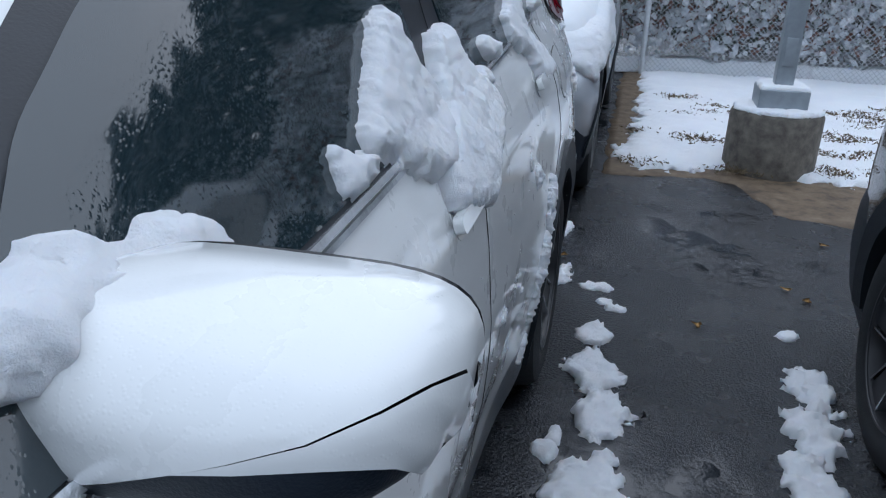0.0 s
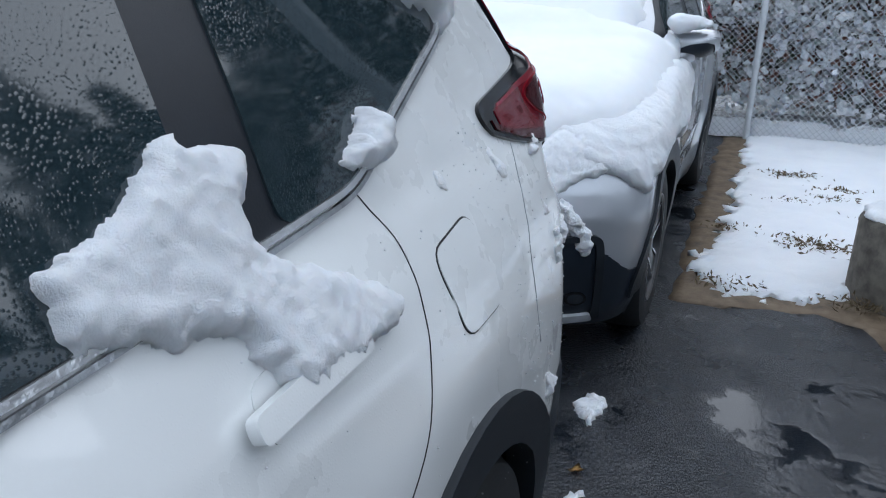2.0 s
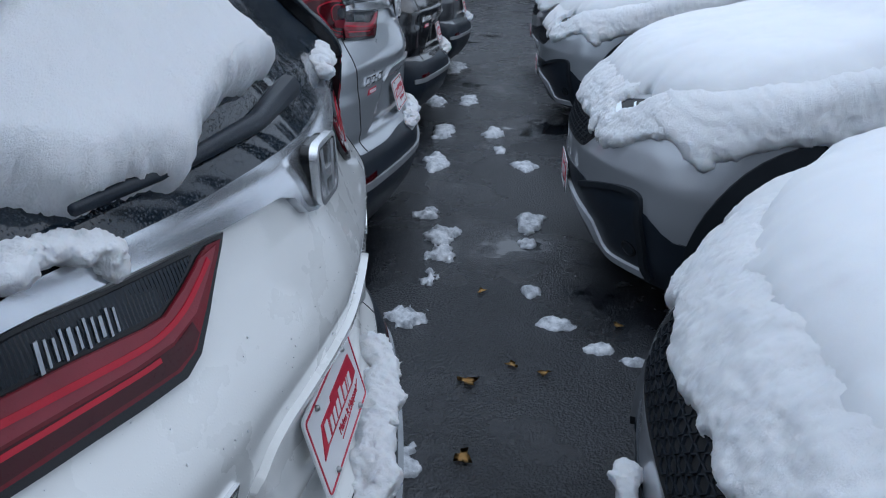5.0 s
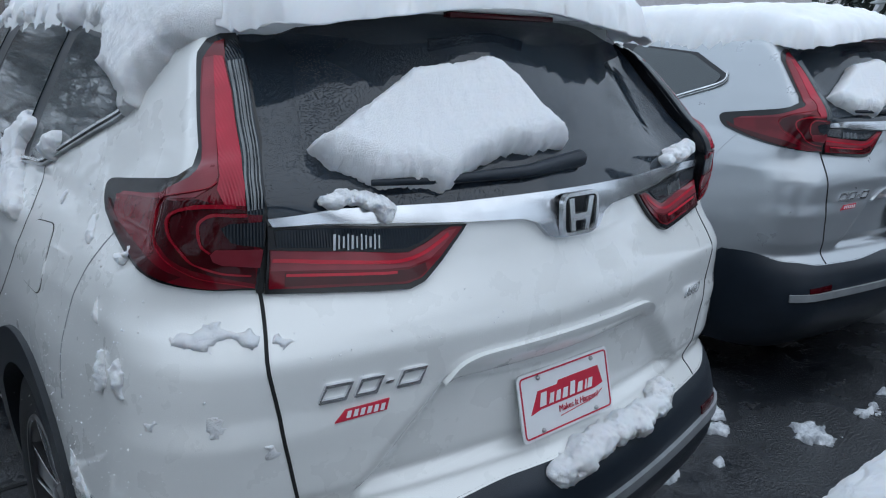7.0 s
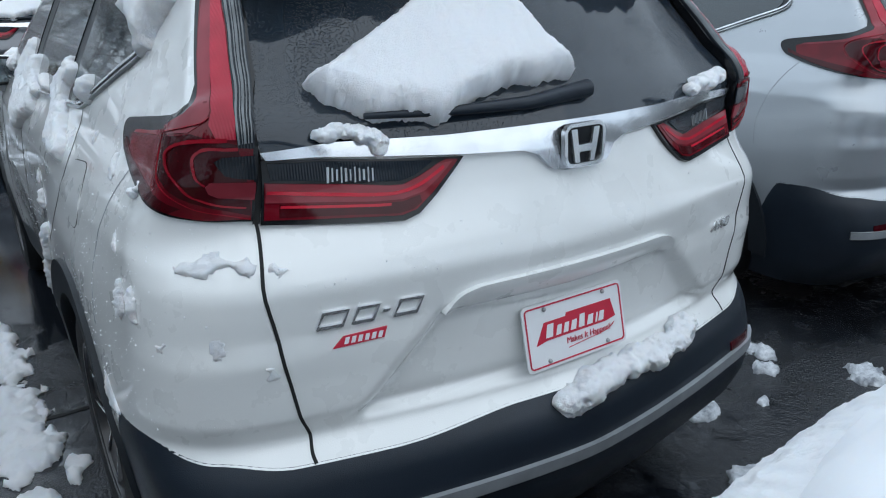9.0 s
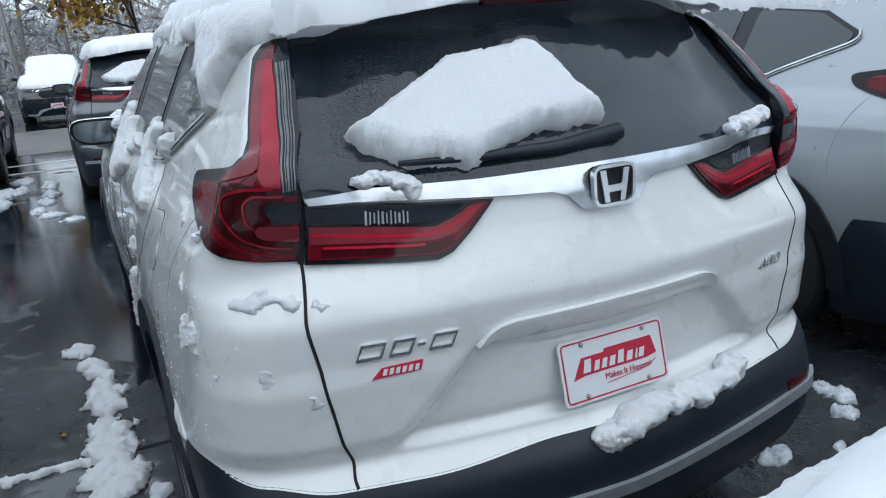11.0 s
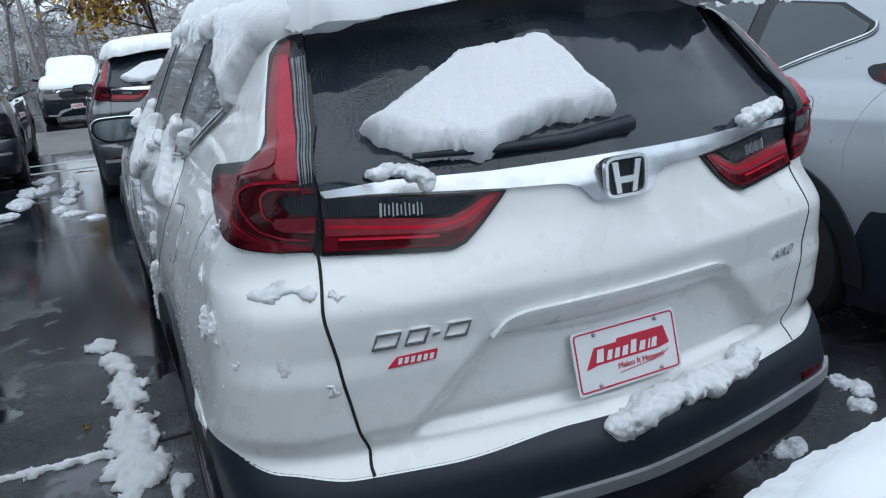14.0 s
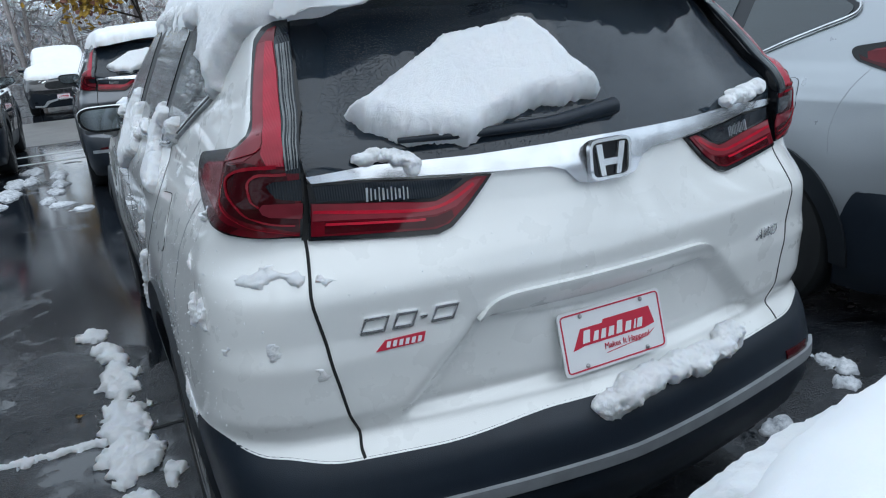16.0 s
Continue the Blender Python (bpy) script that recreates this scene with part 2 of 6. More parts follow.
def fillet(poly, r, steps=4):
    """A polygon with its corners rounded; r: one radius or one a corner."""
    out, n = [], len(poly)
    for i in range(n):
        p0, p1, p2 = (np.array(poly[(i + k - 1) % n], float) for k in range(3))
        rad = r[i] if isinstance(r, (list, tuple)) else r
        a, b = p0 - p1, p2 - p1
        la, lb = np.linalg.norm(a), np.linalg.norm(b)
        d = min(rad, la * 0.45, lb * 0.45)
        if d < 1e-6:
            out.append(tuple(p1))
            continue
        q0, q2 = p1 + a / la * d, p1 + b / lb * d
        for k in range(steps + 1):
            t = k / steps
            out.append(tuple((1 - t) ** 2 * q0 + 2 * t * (1 - t) * p1 + t * t * q2))
    return out


def flat_mesh(poly, cell):
    """Vertices and faces of a flat polygon cut into a grid."""
    bm = bmesh.new()
    bm.faces.new([bm.verts.new((*p, 0)) for p in poly])
    lo, hi = np.min(poly, 0), np.max(poly, 0)
    for k in (0, 1):
        step = cell[k] if isinstance(cell, tuple) else cell
        c = lo[k] + step * 0.5
        while c < hi[k]:
            co, no = [0, 0, 0], [0, 0, 0]
            co[k], no[k] = c, 1
            bmesh.ops.bisect_plane(bm, geom=bm.verts[:] + bm.edges[:] + bm.faces[:], plane_co=co, plane_no=no, dist=1e-6)
            c += step
    bm.verts.index_update()
    v = np.array([x.co[:2] for x in bm.verts])
    f = [[x.index for x in q.verts] for q in bm.faces]
    edges = [(e.verts[0].index, e.verts[1].index) for e in bm.edges if len(e.link_faces) == 1]
    bm.free()
    return v, f, edges


def panel(poly, surf, off=0.003, thick=0.01, cell=0.03):
    """A sheet of some thickness on the surface surf(u, v, off), in the outline poly."""
    v, f, edges = flat_mesh(poly, cell)
    top = surf(v[:, 0], v[:, 1], off)
    low = surf(v[:, 0], v[:, 1], off - thick)
    n = len(v)
    faces = [list(q) for q in f] + [[i + n for i in reversed(q)] for q in f]
    faces += [[a, b, b + n, a + n] for a, b in edges]
    bm = bmesh.new()
    vs = [bm.verts.new(p) for p in np.vstack([top, low])]
    for q in faces:
        try:
            bm.faces.new([vs[i] for i in q])
        except ValueError:
            pass
    bmesh.ops.recalc_face_normals(bm, faces=bm.faces[:])
    sharp_rim(bm)
    return bm


def sharp_rim(bm, degrees=35):
    for e in bm.edges:
        if len(e.link_faces) == 2 and e.calc_face_angle(0) > radians(degrees):
            e.smooth = False


def ribbon(path, width, surf, off=0.003, thick=0.006, n=None):
    """A strip of the given width (one, or one a point) along a path on surf."""
    p = np.array(path, float)
    wd = np.broadcast_to(np.asarray(width, float), (len(p),))
    d = np.gradient(p, axis=0)
    d /= np.linalg.norm(d, axis=1)[:, None] + 1e-9
    nrm = np.stack([-d[:, 1], d[:, 0]], 1)
    L, R = p + nrm * wd[:, None] / 2, p - nrm * wd[:, None] / 2
    a = surf(L[:, 0], L[:, 1], off)
    b = surf(R[:, 0], R[:, 1], off)
    c = surf(R[:, 0], R[:, 1], off - thick)
    e = surf(L[:, 0], L[:, 1], off - thick)
    k = len(p)
    bm = bmesh.new()
    vs = [bm.verts.new(q) for q in np.vstack([a, b, c, e])]
    for i in range(k - 1):
        for s in range(4):
            s2 = (s + 1) % 4
            bm.faces.new([vs[s * k + i], vs[s * k + i + 1], vs[s2 * k + i + 1], vs[s2 * k + i]])
    for i in (0, k - 1):
        bm.faces.new([vs[s * k + i] for s in range(4)])
    bmesh.ops.recalc_face_normals(bm, faces=bm.faces[:])
    sharp_rim(bm)
    return bm


def smooth_path(points, n=24):
    """A Catmull-Rom curve through the points."""
    p = np.array(points, float)
    q = np.vstack([2 * p[0] - p[1], p, 2 * p[-1] - p[-2]])
    out = []
    for i in range(len(p) - 1):
        for t in np.linspace(0, 1, max(2, n // (len(p) - 1)), endpoint=False):
            a, b, c, d = q[i:i + 4]
            out.append(0.5 * (2 * b + (c - a) * t + (2 * a - 5 * b + 4 * c - d) * t**2 + (3 * b - a - 3 * c + d) * t**3))
    out.append(p[-1])
    return np.array(out)


def tube(points, radius, sides=8, closed=False):
    p = [Vector(q) for q in points]
    bm = bmesh.new()
    rings = []
    for i, q in enumerate(p):
        a = p[i - 1] if i or closed else p[0]
        b = p[(i + 1) % len(p)] if i < len(p) - 1 or closed else p[-1]
        d = (b - a).normalized()
        s = d.cross(Vector((0.13, 0.21, 1)) if abs(d.z) < 0.9 else Vector((1, 0.1, 0))).normalized()
        u = s.cross(d)
        rad = radius[i] if isinstance(radius, (list, tuple)) else radius
        rings.append([bm.verts.new(q + (s * math.cos(k * math.tau / sides) + u * math.sin(k * math.tau / sides)) * rad) for k in range(sides)])
    m = len(rings)
    for i in range(m if closed else m - 1):
        for k in range(sides):
            bm.faces.new([rings[i][k], rings[i][(k + 1) % sides], rings[(i + 1) % m][(k + 1) % sides], rings[(i + 1) % m][k]])
    if not closed:
        bm.faces.new(rings[0][::-1])
        bm.faces.new(rings[-1])
    bmesh.ops.recalc_face_normals(bm, faces=bm.faces[:])
    return bm


def lathe(profile, axis="x", steps=40, start=0.0):
    """A turned body: profile of (along, radius), round x, y or z."""
    bm = bmesh.new()
    rings = []
    for k in range(steps):
        a = start + k * math.tau / steps
        c, s = math.cos(a), math.sin(a)
        ring = []
        for h, r in profile:
            q = {"x": (h, r * c, r * s), "y": (r * c, h, r * s), "z": (r * c, r * s, h)}[axis]
            ring.append(bm.verts.new(q))
        rings.append(ring)
    for k in range(steps):
        a, b = rings[k], rings[(k + 1) % steps]
        for i in range(len(profile) - 1):
            bm.faces.new([a[i], a[i + 1], b[i + 1], b[i]])
    bmesh.ops.remove_doubles(bm, verts=bm.verts[:], dist=1e-5)
    bmesh.ops.recalc_face_normals(bm, faces=bm.faces[:])
    sharp_rim(bm, 40)
    return bm


def box(x0, x1, y0, y1, z0, z1, bevel=0.005, seg=2):
    bm = bmesh.new()
    bmesh.ops.create_cube(bm, size=1)
    for v in bm.verts:
        v.co = ((x0 + x1) / 2 + v.co.x * (x1 - x0), (y0 + y1) / 2 + v.co.y * (y1 - y0), (z0 + z1) / 2 + v.co.z * (z1 - z0))
    if bevel:
        bmesh.ops.bevel(bm, geom=bm.edges[:], offset=bevel, segments=seg, affect="EDGES", profile=0.7)
    return bm


# ---- the body surface of the sport utility car: x right, y ahead from the rear bumper, z up ----


def curve(pts):
    """A smoothed piecewise curve through (z, value)."""
    zs = np.linspace(0, 1.9, 381)
    k = np.interp(zs, [p[0] for p in pts], [p[1] for p in pts])
    g = np.array([1, 2, 3, 2, 1]) / 9.0
    pad = np.pad(k, 2, mode="edge")
    k = np.convolve(pad, g, mode="valid")
    return lambda z: np.interp(z, zs, k)


HALF = curve([(0.18, 0.84), (0.3, 0.885), (0.45, 0.905), (0.62, 0.92), (0.8, 0.915), (0.95, 0.905), (1.04, 0.895), (1.1, 0.875), (1.16, 0.845), (1.2, 0.82), (1.23, 0.808), (1.35, 0.757), (1.5, 0.685), (1.58, 0.64), (1.62, 0.59), (1.65, 0.48), (1.67, 0.3), (1.68, 0.05)])
REAR = curve([(0.18, 0.2), (0.25, 0.11), (0.33, 0.05), (0.42, 0.012), (0.52, 0.0), (0.6, 0.012), (0.625, 0.036), (0.665, 0.08), (0.675, 0.08), (0.72, 0.068), (0.8, 0.072), (0.9, 0.072), (0.985, 0.057), (1.0, 0.057), (1.03, 0.063), (1.08, 0.078), (1.14, 0.096), (1.19, 0.105), (1.23, 0.12), (1.28, 0.155), (1.4, 0.25), (1.52, 0.345), (1.57, 0.38), (1.6, 0.41), (1.65, 0.5), (1.67, 0.7), (1.68, 0.95)])
FRONT = curve([(0.15, 4.36), (0.2, 4.42), (0.28, 4.46), (0.36, 4.48), (0.5, 4.52), (0.66, 4.52), (0.75, 4.487), (0.84, 4.425), (0.9, 4.37), (0.95, 4.29), (0.99, 4.17), (1.03, 4.0), (1.07, 3.78), (1.11, 3.56), (1.16, 3.46), (1.3, 3.25), (1.45, 2.97), (1.58, 2.7), (1.62, 2.55), (1.65, 2.3), (1.67, 1.9), (1.68, 1.5)])
BOWR = curve([(0.2, 0.14), (0.4, 0.145), (0.6, 0.198), (0.72, 0.164), (0.85, 0.14), (1.0, 0.158), (1.1, 0.2), (1.17, 0.205), (1.22, 0.188), (1.27, 0.162), (1.34, 0.178), (1.6, 0.16)])
BOWF = curve([(0.2, 0.28), (0.6, 0.33), (1.0, 0.34), (1.12, 0.24), (1.6, 0.2)])
ANCHOR = 1.0
AXLES = (1.0, 3.66)


def ss(a, b, x):
    t = np.clip((x - a) / (b - a), 0, 1)
    return t * t * (3 - 2 * t)


def side_w(y, z):
    """Half width at y and z."""
    w = HALF(z)
    back = np.clip((1.35 - y) / 1.35, 0, 1)
    w = w * (1 - (0.03 + 0.03 * ss(0.9, 1.3, z)) * back**2)
    ahead = np.clip((y - 2.9) / 1.6, 0, 1)
    w = w * (1 - 0.06 * ahead**2 * ss(0.6, 1.0, z))
    for c in AXLES:
        d = np.hypot(y - c, (z - 0.36) * 0.9)
        w = w + 0.022 * np.exp(-((d - 0.5) / 0.2) ** 2) * ss(1.12, 0.9, z)
    w = w - 0.022 * ss(0.8, 0.5, z) * np.exp(-(((y - 2.3) / 0.9) ** 4))
    return w


def recess(x, z):
    """The hollow round the number plate."""
    half = 0.36 + (0.88 - z) * 0.92
    m = ss(-0.015, 0.045, half - np.abs(x)) * ss(0.672, 0.70, z) * ss(0.915, 0.89, z)
    return 0.036 * m


def rear_y(x, z):
    w = HALF(z)
    t = np.abs(x) / np.maximum(w, 0.05)
    up = 0.075 * ss(0.5, 0.7, np.abs(x)) * ss(1.08, 1.22, z) * ss(1.62, 1.5, z)
    return REAR(z - up) + BOWR(z) * t**1.5 + recess(x, z)


def front_y(x, z):
    w = HALF(z)
    t = np.abs(x) / np.maximum(w, 0.05)
    return FRONT(z) - BOWF(z) * t**2.4


def smin(a, b, k):
    h = np.clip(0.5 + 0.5 * (b - a) / k, 0, 1)
    return b * (1 - h) + a * h - k * h * (1 - h)


def inside(x, y, z):
    k = 0.19 - 0.14 * ss(1.05, 1.2, z)
    d = smin(y - rear_y(x, z), side_w(y, z) - np.abs(x), k)
    return smin(d, front_y(x, z) - y, 0.14)


def march(ox, oy, dx, dy, z, far):
    lo, hi = np.zeros_like(z), np.full_like(z, far)
    for _ in range(26):
        mid = (lo + hi) / 2
        ok = inside(ox + dx * mid, oy + dy * mid, z) > 0
        lo, hi = np.where(ok, mid, lo), np.where(ok, hi, mid)
    return ox + dx * lo, oy + dy * lo


def rear_xy(deg, z):
    """The rear outline at an angle from straight back, round (0, ANCHOR)."""
    deg, z = np.broadcast_arrays(np.asarray(deg, float), np.asarray(z, float))
    a = np.radians(deg)
    return march(0.0 * a, 0.0 * a + ANCHOR, np.sin(a), -np.cos(a), z, 2.0)


def side_xy(y, z, s=-1):
    y, z = np.broadcast_arrays(np.asarray(y, float), np.asarray(z, float))
    x, _ = march(0.0 * y, y, 0.0 * y + s, 0.0 * y, z, 1.4)
    return x, y


FRONT_PIVOT = 3.3


def front_xy(deg, z):
    deg, z = np.broadcast_arrays(np.asarray(deg, float), np.asarray(z, float))
    a = np.radians(deg)
    return march(0.0 * a, 0.0 * a + FRONT_PIVOT, np.sin(a), np.cos(a), z, 2.0)


def with_normal(fn, u, v, off, du, dv, sign):
    x, y = fn(u, v)
    p = np.stack([x, y, v], 1)
    xa, ya = fn(u + du, v)
    xb, yb = fn(u, v + dv)
    a = np.stack([xa, ya, v], 1) - p
    b = np.stack([xb, yb, v + dv], 1) - p
    n = np.cross(a, b) * sign
    n /= np.linalg.norm(n, axis=1)[:, None] + 1e-12
    return p + n * (off[:, None] if isinstance(off, np.ndarray) else off)


def on_rear(u, v, off=0.0):
    """u: degrees round the rear, + to the right; v: height."""
    return with_normal(rear_xy, np.asarray(u, float), np.asarray(v, float), off, 0.2, 0.004, 1)


def on_left(u, v, off=0.0):
    return with_normal(lambda a, b: side_xy(a, b, -1), np.asarray(u, float), np.asarray(v, float), off, 0.004, 0.004, -1)


def on_right(u, v, off=0.0):
    return with_normal(lambda a, b: side_xy(a, b, 1), np.asarray(u, float), np.asarray(v, float), off, 0.004, 0.004, 1)


def back_x(u, v, off=0.0):
    """Rear surface by x instead of angle."""
    u, v = np.asarray(u, float), np.asarray(v, float)

    def fn(a, b):
        lo, hi = np.full_like(a, -0.1), np.full_like(a, 1.4)
        for _ in range(26):
            mid = (lo + hi) / 2
            ok = inside(a, mid, b) > 0
            hi, lo = np.where(ok, mid, hi), np.where(ok, lo, mid)
        return a, hi
    return with_normal(fn, u, v, off, 0.003, 0.003, 1)


def front_x(u, v, off=0.0):
    """Front surface by x instead of angle."""
    u, v = np.asarray(u, float), np.asarray(v, float)

    def fn(a, b):
        lo, hi = np.full_like(a, 3.0), np.full_like(a, 4.7)
        for _ in range(26):
            mid = (lo + hi) / 2
            ok = inside(a, mid, b) > 0
            lo, hi = np.where(ok, mid, lo), np.where(ok, hi, mid)
        return a, lo
    return with_normal(fn, u, v, off, 0.003, 0.003, -1)


def top_z(x, y):
    """The height of the skin over a point of the plan."""
    x, y = np.asarray(x, float), np.asarray(y, float)
    best = np.full(x.shape, 0.3)
    for z in np.linspace(0.3, 1.678, 180):
        best = np.where(inside(x, y, np.full(x.shape, z)) > 0, z, best)
    lo, hi = best, best + 0.0077
    for _ in range(10):
        mid = (lo + hi) / 2
        ok = inside(x, y, mid) > 0
        lo, hi = np.where(ok, mid, lo), np.where(ok, hi, mid)
    return lo


def shell(zlow, zhigh, rows, arches=True):
    """The skin between two heights, given as functions of the girth 0 to 1 (rear middle to front middle), both halves."""
    n_rear, n_side, n_front = 100, 56, 40
    cols = []
    for k in range(n_rear):
        cols.append(("r", 90 * k / n_rear))
    for k in range(n_side):
        cols.append(("s", k / n_side))
    for k in range(n_front + 1):
        cols.append(("f", 90 * (1 - k / n_front)))
    m = len(cols)
    pts = np.zeros((rows, m, 3))
    for j, (kind, q) in enumerate(cols):
        g = j / (m - 1)
        z0, z1 = zlow(kind, q), zhigh(kind, q)
        z = np.linspace(0, 1, rows) * (z1 - z0) + z0
        if kind == "r":
            x, y = rear_xy(np.full(rows, q), z)
        elif kind == "f":
            piv = np.minimum(FRONT(z) - 0.75, FRONT_PIVOT)
            a = radians(q)
            x, y = march(0 * z, piv, 0 * z + math.sin(a), 0 * z + math.cos(a), z, 2.4)
        else:
            piv = np.minimum(FRONT(z) - 0.75, FRONT_PIVOT)
            yy = ANCHOR + (piv - ANCHOR) * q
            x, y = side_xy(yy, z, 1)
        pts[:, j] = np.stack([x, y, z], 1)
    if arches:
        for c in AXLES:
            d = np.hypot(pts[:, :, 1] - c, pts[:, :, 2] - 0.36)
            near = (d > 0.33) & (d < 0.40) & (pts[:, :, 0] > 0.5)
            k = np.where(near, 0.40 / np.maximum(d, 0.01), 1.0)
            pts[:, :, 1] = c + (pts[:, :, 1] - c) * k
            pts[:, :, 2] = 0.36 + (pts[:, :, 2] - 0.36) * k
    both = np.concatenate([pts[:, ::-1] * [-1, 1, 1], pts[:, 1:]], 1)
    mm = both.shape[1]
    verts = both.reshape(-1, 3)
    faces = []
    for i in range(rows - 1):
        for j in range(mm - 1):
            q = [i * mm + j, i * mm + j + 1, (i + 1) * mm + j + 1, (i + 1) * mm + j]
            c = verts[q].mean(0)
            if arches and any(math.hypot(c[1] - a, c[2] - 0.36) < 0.395 for a in AXLES) and abs(c[0]) > 0.5:
                continue
            faces.append(q)
    return verts.tolist(), faces


def low_line(kind, q):
    """Where the paint meets the black lower cladding."""
    if kind == "r":
        return 0.64 - 0.02 * float(ss(10, 28, q)) + 0.02 * float(ss(38, 46, q)) + 0.03 * float(ss(46, 56, q)) - 0.24 * float(ss(61, 68, q))
    if kind == "f":
        return 0.435 + 0.1 * float(ss(46, 38, q))
    return 0.435


# ---- wheel ----
def wheel_thing(name="wheel"):
    tyre = lathe([(-0.105, 0.24), (-0.11, 0.3), (-0.1, 0.345), (-0.075, 0.362), (-0.04, 0.366), (0.04, 0.366), (0.075, 0.362), (0.1, 0.345), (0.112, 0.3), (0.108, 0.262), (0.1, 0.24)], "x", 56)
    e = part(name, tyre, M_RUBBER)
    barrel = lathe([(0.1, 0.242), (0.106, 0.236), (0.1, 0.228), (0.03, 0.215), (-0.09, 0.21)], "x", 48)
    part("rim", barrel, M_RIMDARK, e)
    part("rim_edge", lathe([(0.1, 0.243), (0.107, 0.238), (0.106, 0.233), (0.1, 0.231)], "x", 48), M_RIMDARK, e)
    disc = lathe([(0.0, 0.0), (0.0, 0.2), (-0.02, 0.21)], "x", 36)
    part("brake_disc", disc, M_RIMDARK, e)
    for k in range(5):
        for s, mat, wd, h in ((0, M_ALLOY, 0.007, 0.0), (1, M_RIMDARK, 0.07, -0.006)):
            for side in (-1, 1) if s == 0 else (0,):
                bm = bmesh.new()
                rows = []
                for r, wk, d in ((0.035, 1.0, 0.075), (0.09, 1.0, 0.085), (0.16, 1.05, 0.092), (0.228, 1.3, 0.098)):
                    spread = side * (0.022 + 0.16 * r)
                    ring = []
                    for t in (-1, 1):
                        for dd in (d + h, d + h - 0.03):
                            ring.append(bm.verts.new((dd, spread + t * wd * wk * 0.5, r)))
                    rows.append([ring[0], ring[2], ring[3], ring[1]])
                for a, b in zip(rows, rows[1:]):
                    for i in range(4):
                        bm.faces.new([a[i], a[(i + 1) % 4], b[(i + 1) % 4], b[i]])
                bm.faces.new(rows[0])
                bm.faces.new(rows[-1])
                bmesh.ops.rotate(bm, verts=bm.verts[:], matrix=Matrix.Rotation(k * math.tau / 5 + 0.2, 3, "X"))
                bmesh.ops.recalc_face_normals(bm, faces=bm.faces[:])
                part("spoke" if s == 0 else "spoke_web", bm, mat, e, smooth=False)
    cap = lathe([(0.06, 0.06), (0.088, 0.045), (0.092, 0.03), (0.092, 0.0)], "x", 24)
    part("hub_cap", cap, M_RIMDARK, e)
    return e

# ---- the car, part by part ----
MPD = 0.0165  # metres along the skin for a degree round the rear


def rear_m(u, v, off=0.0):
    return on_rear(np.asarray(u, float) / MPD, v, off)


LAMP = [(-66.3, 1.247), (-66.1, 1.253), (-65.6, 1.259), (-64.7, 1.264), (-63.5, 1.267), (-59.2, 1.276), (-54.5, 1.287), (-50.8, 1.297), (-49.0, 1.306), (-47.3, 1.323), (-47.2, 1.353), (-49.6, 1.455), (-51.0, 1.509), (-50.8, 1.533), (-49.5, 1.547), (-48.3, 1.545), (-44.8, 1.448), (-42.2, 1.352), (-40.6, 1.259), (-41.3, 1.118), (-44.6, 1.123), (-48.9, 1.135), (-52.6, 1.146), (-56.0, 1.159), (-60.3, 1.179), (-62.4, 1.191), (-64.4, 1.203), (-65.7, 1.222), (-66.2, 1.236)]
LAMP_RED = [(-62, 1.24), (-60, 1.248), (-54.8, 1.258), (-50.2, 1.272), (-48.0, 1.284), (-46.4, 1.298), (-46.2, 1.31), (-46.8, 1.353), (-48.9, 1.45), (-49.9, 1.495), (-49.6, 1.525), (-48.9, 1.53), (-46.0, 1.433), (-44.0, 1.356), (-42.6, 1.29), (-41.0, 1.259), (-41.2, 1.2), (-41.5, 1.122), (-45.4, 1.127), (-48.7, 1.14), (-53, 1.153), (-58, 1.176), (-61.5, 1.2)]
# outlines of the lens's shaded foot and sky-reflecting upper band, both done in colour
LAMP_SHADED = [(-64, 1.228), (-60, 1.2), (-55, 1.182), (-50, 1.165), (-47.4, 1.15), (-48.7, 1.1405), (-53, 1.1535), (-58, 1.1765), (-61.8, 1.199), (-63.6, 1.21)]
LAMP_SKYLIT = [(-61, 1.242), (-57.3, 1.249), (-53.5, 1.256), (-49.6, 1.264), (-45.6, 1.272), (-44.6, 1.285), (-44.4, 1.3), (-46.1, 1.386), (-47.3, 1.44), (-48.8, 1.498), (-49.7, 1.498), (-48.6, 1.445), (-46.7, 1.353), (-46.1, 1.31), (-46.4, 1.299), (-48.0, 1.285), (-50.2, 1.274), (-54.8, 1.26), (-60, 1.25)]
COLUMN = [(-44.3, 1.3), (-46.1, 1.386), (-47.3, 1.44), (-48.8, 1.498), (-48.0, 1.494), (-46.1, 1.433), (-44.7, 1.379), (-43.25, 1.324), (-42.4, 1.285), (-42.3, 1.266), (-43.8, 1.267), (-44.3, 1.28)]
LAMP_CLEAR = [(-47.8, 1.491), (-48.5, 1.526), (-47.8, 1.527), (-46.2, 1.484), (-44.5, 1.427), (-43.1, 1.373), (-41.7, 1.32), (-40.8, 1.277), (-40.9, 1.256), (-42.2, 1.259), (-42.4, 1.285), (-43.2, 1.323), (-44.6, 1.378), (-46.0, 1.433)]
LAMP_DEEP = [(-42.2, 1.262), (-45.5, 1.27), (-48.0, 1.264), (-50.3, 1.25), (-50.9, 1.235), (-49.8, 1.202), (-48.0, 1.178), (-46.5, 1.16), (-44.8, 1.147), (-41.4, 1.128)]
GUIDE_A = [(-44.4, 1.292), (-44.9, 1.283), (-46.2, 1.277), (-48.4, 1.269), (-50.6, 1.255), (-51.2, 1.235), (-50.2, 1.2), (-48.4, 1.174), (-46.8, 1.154), (-45.0, 1.14), (-41.5, 1.122)]
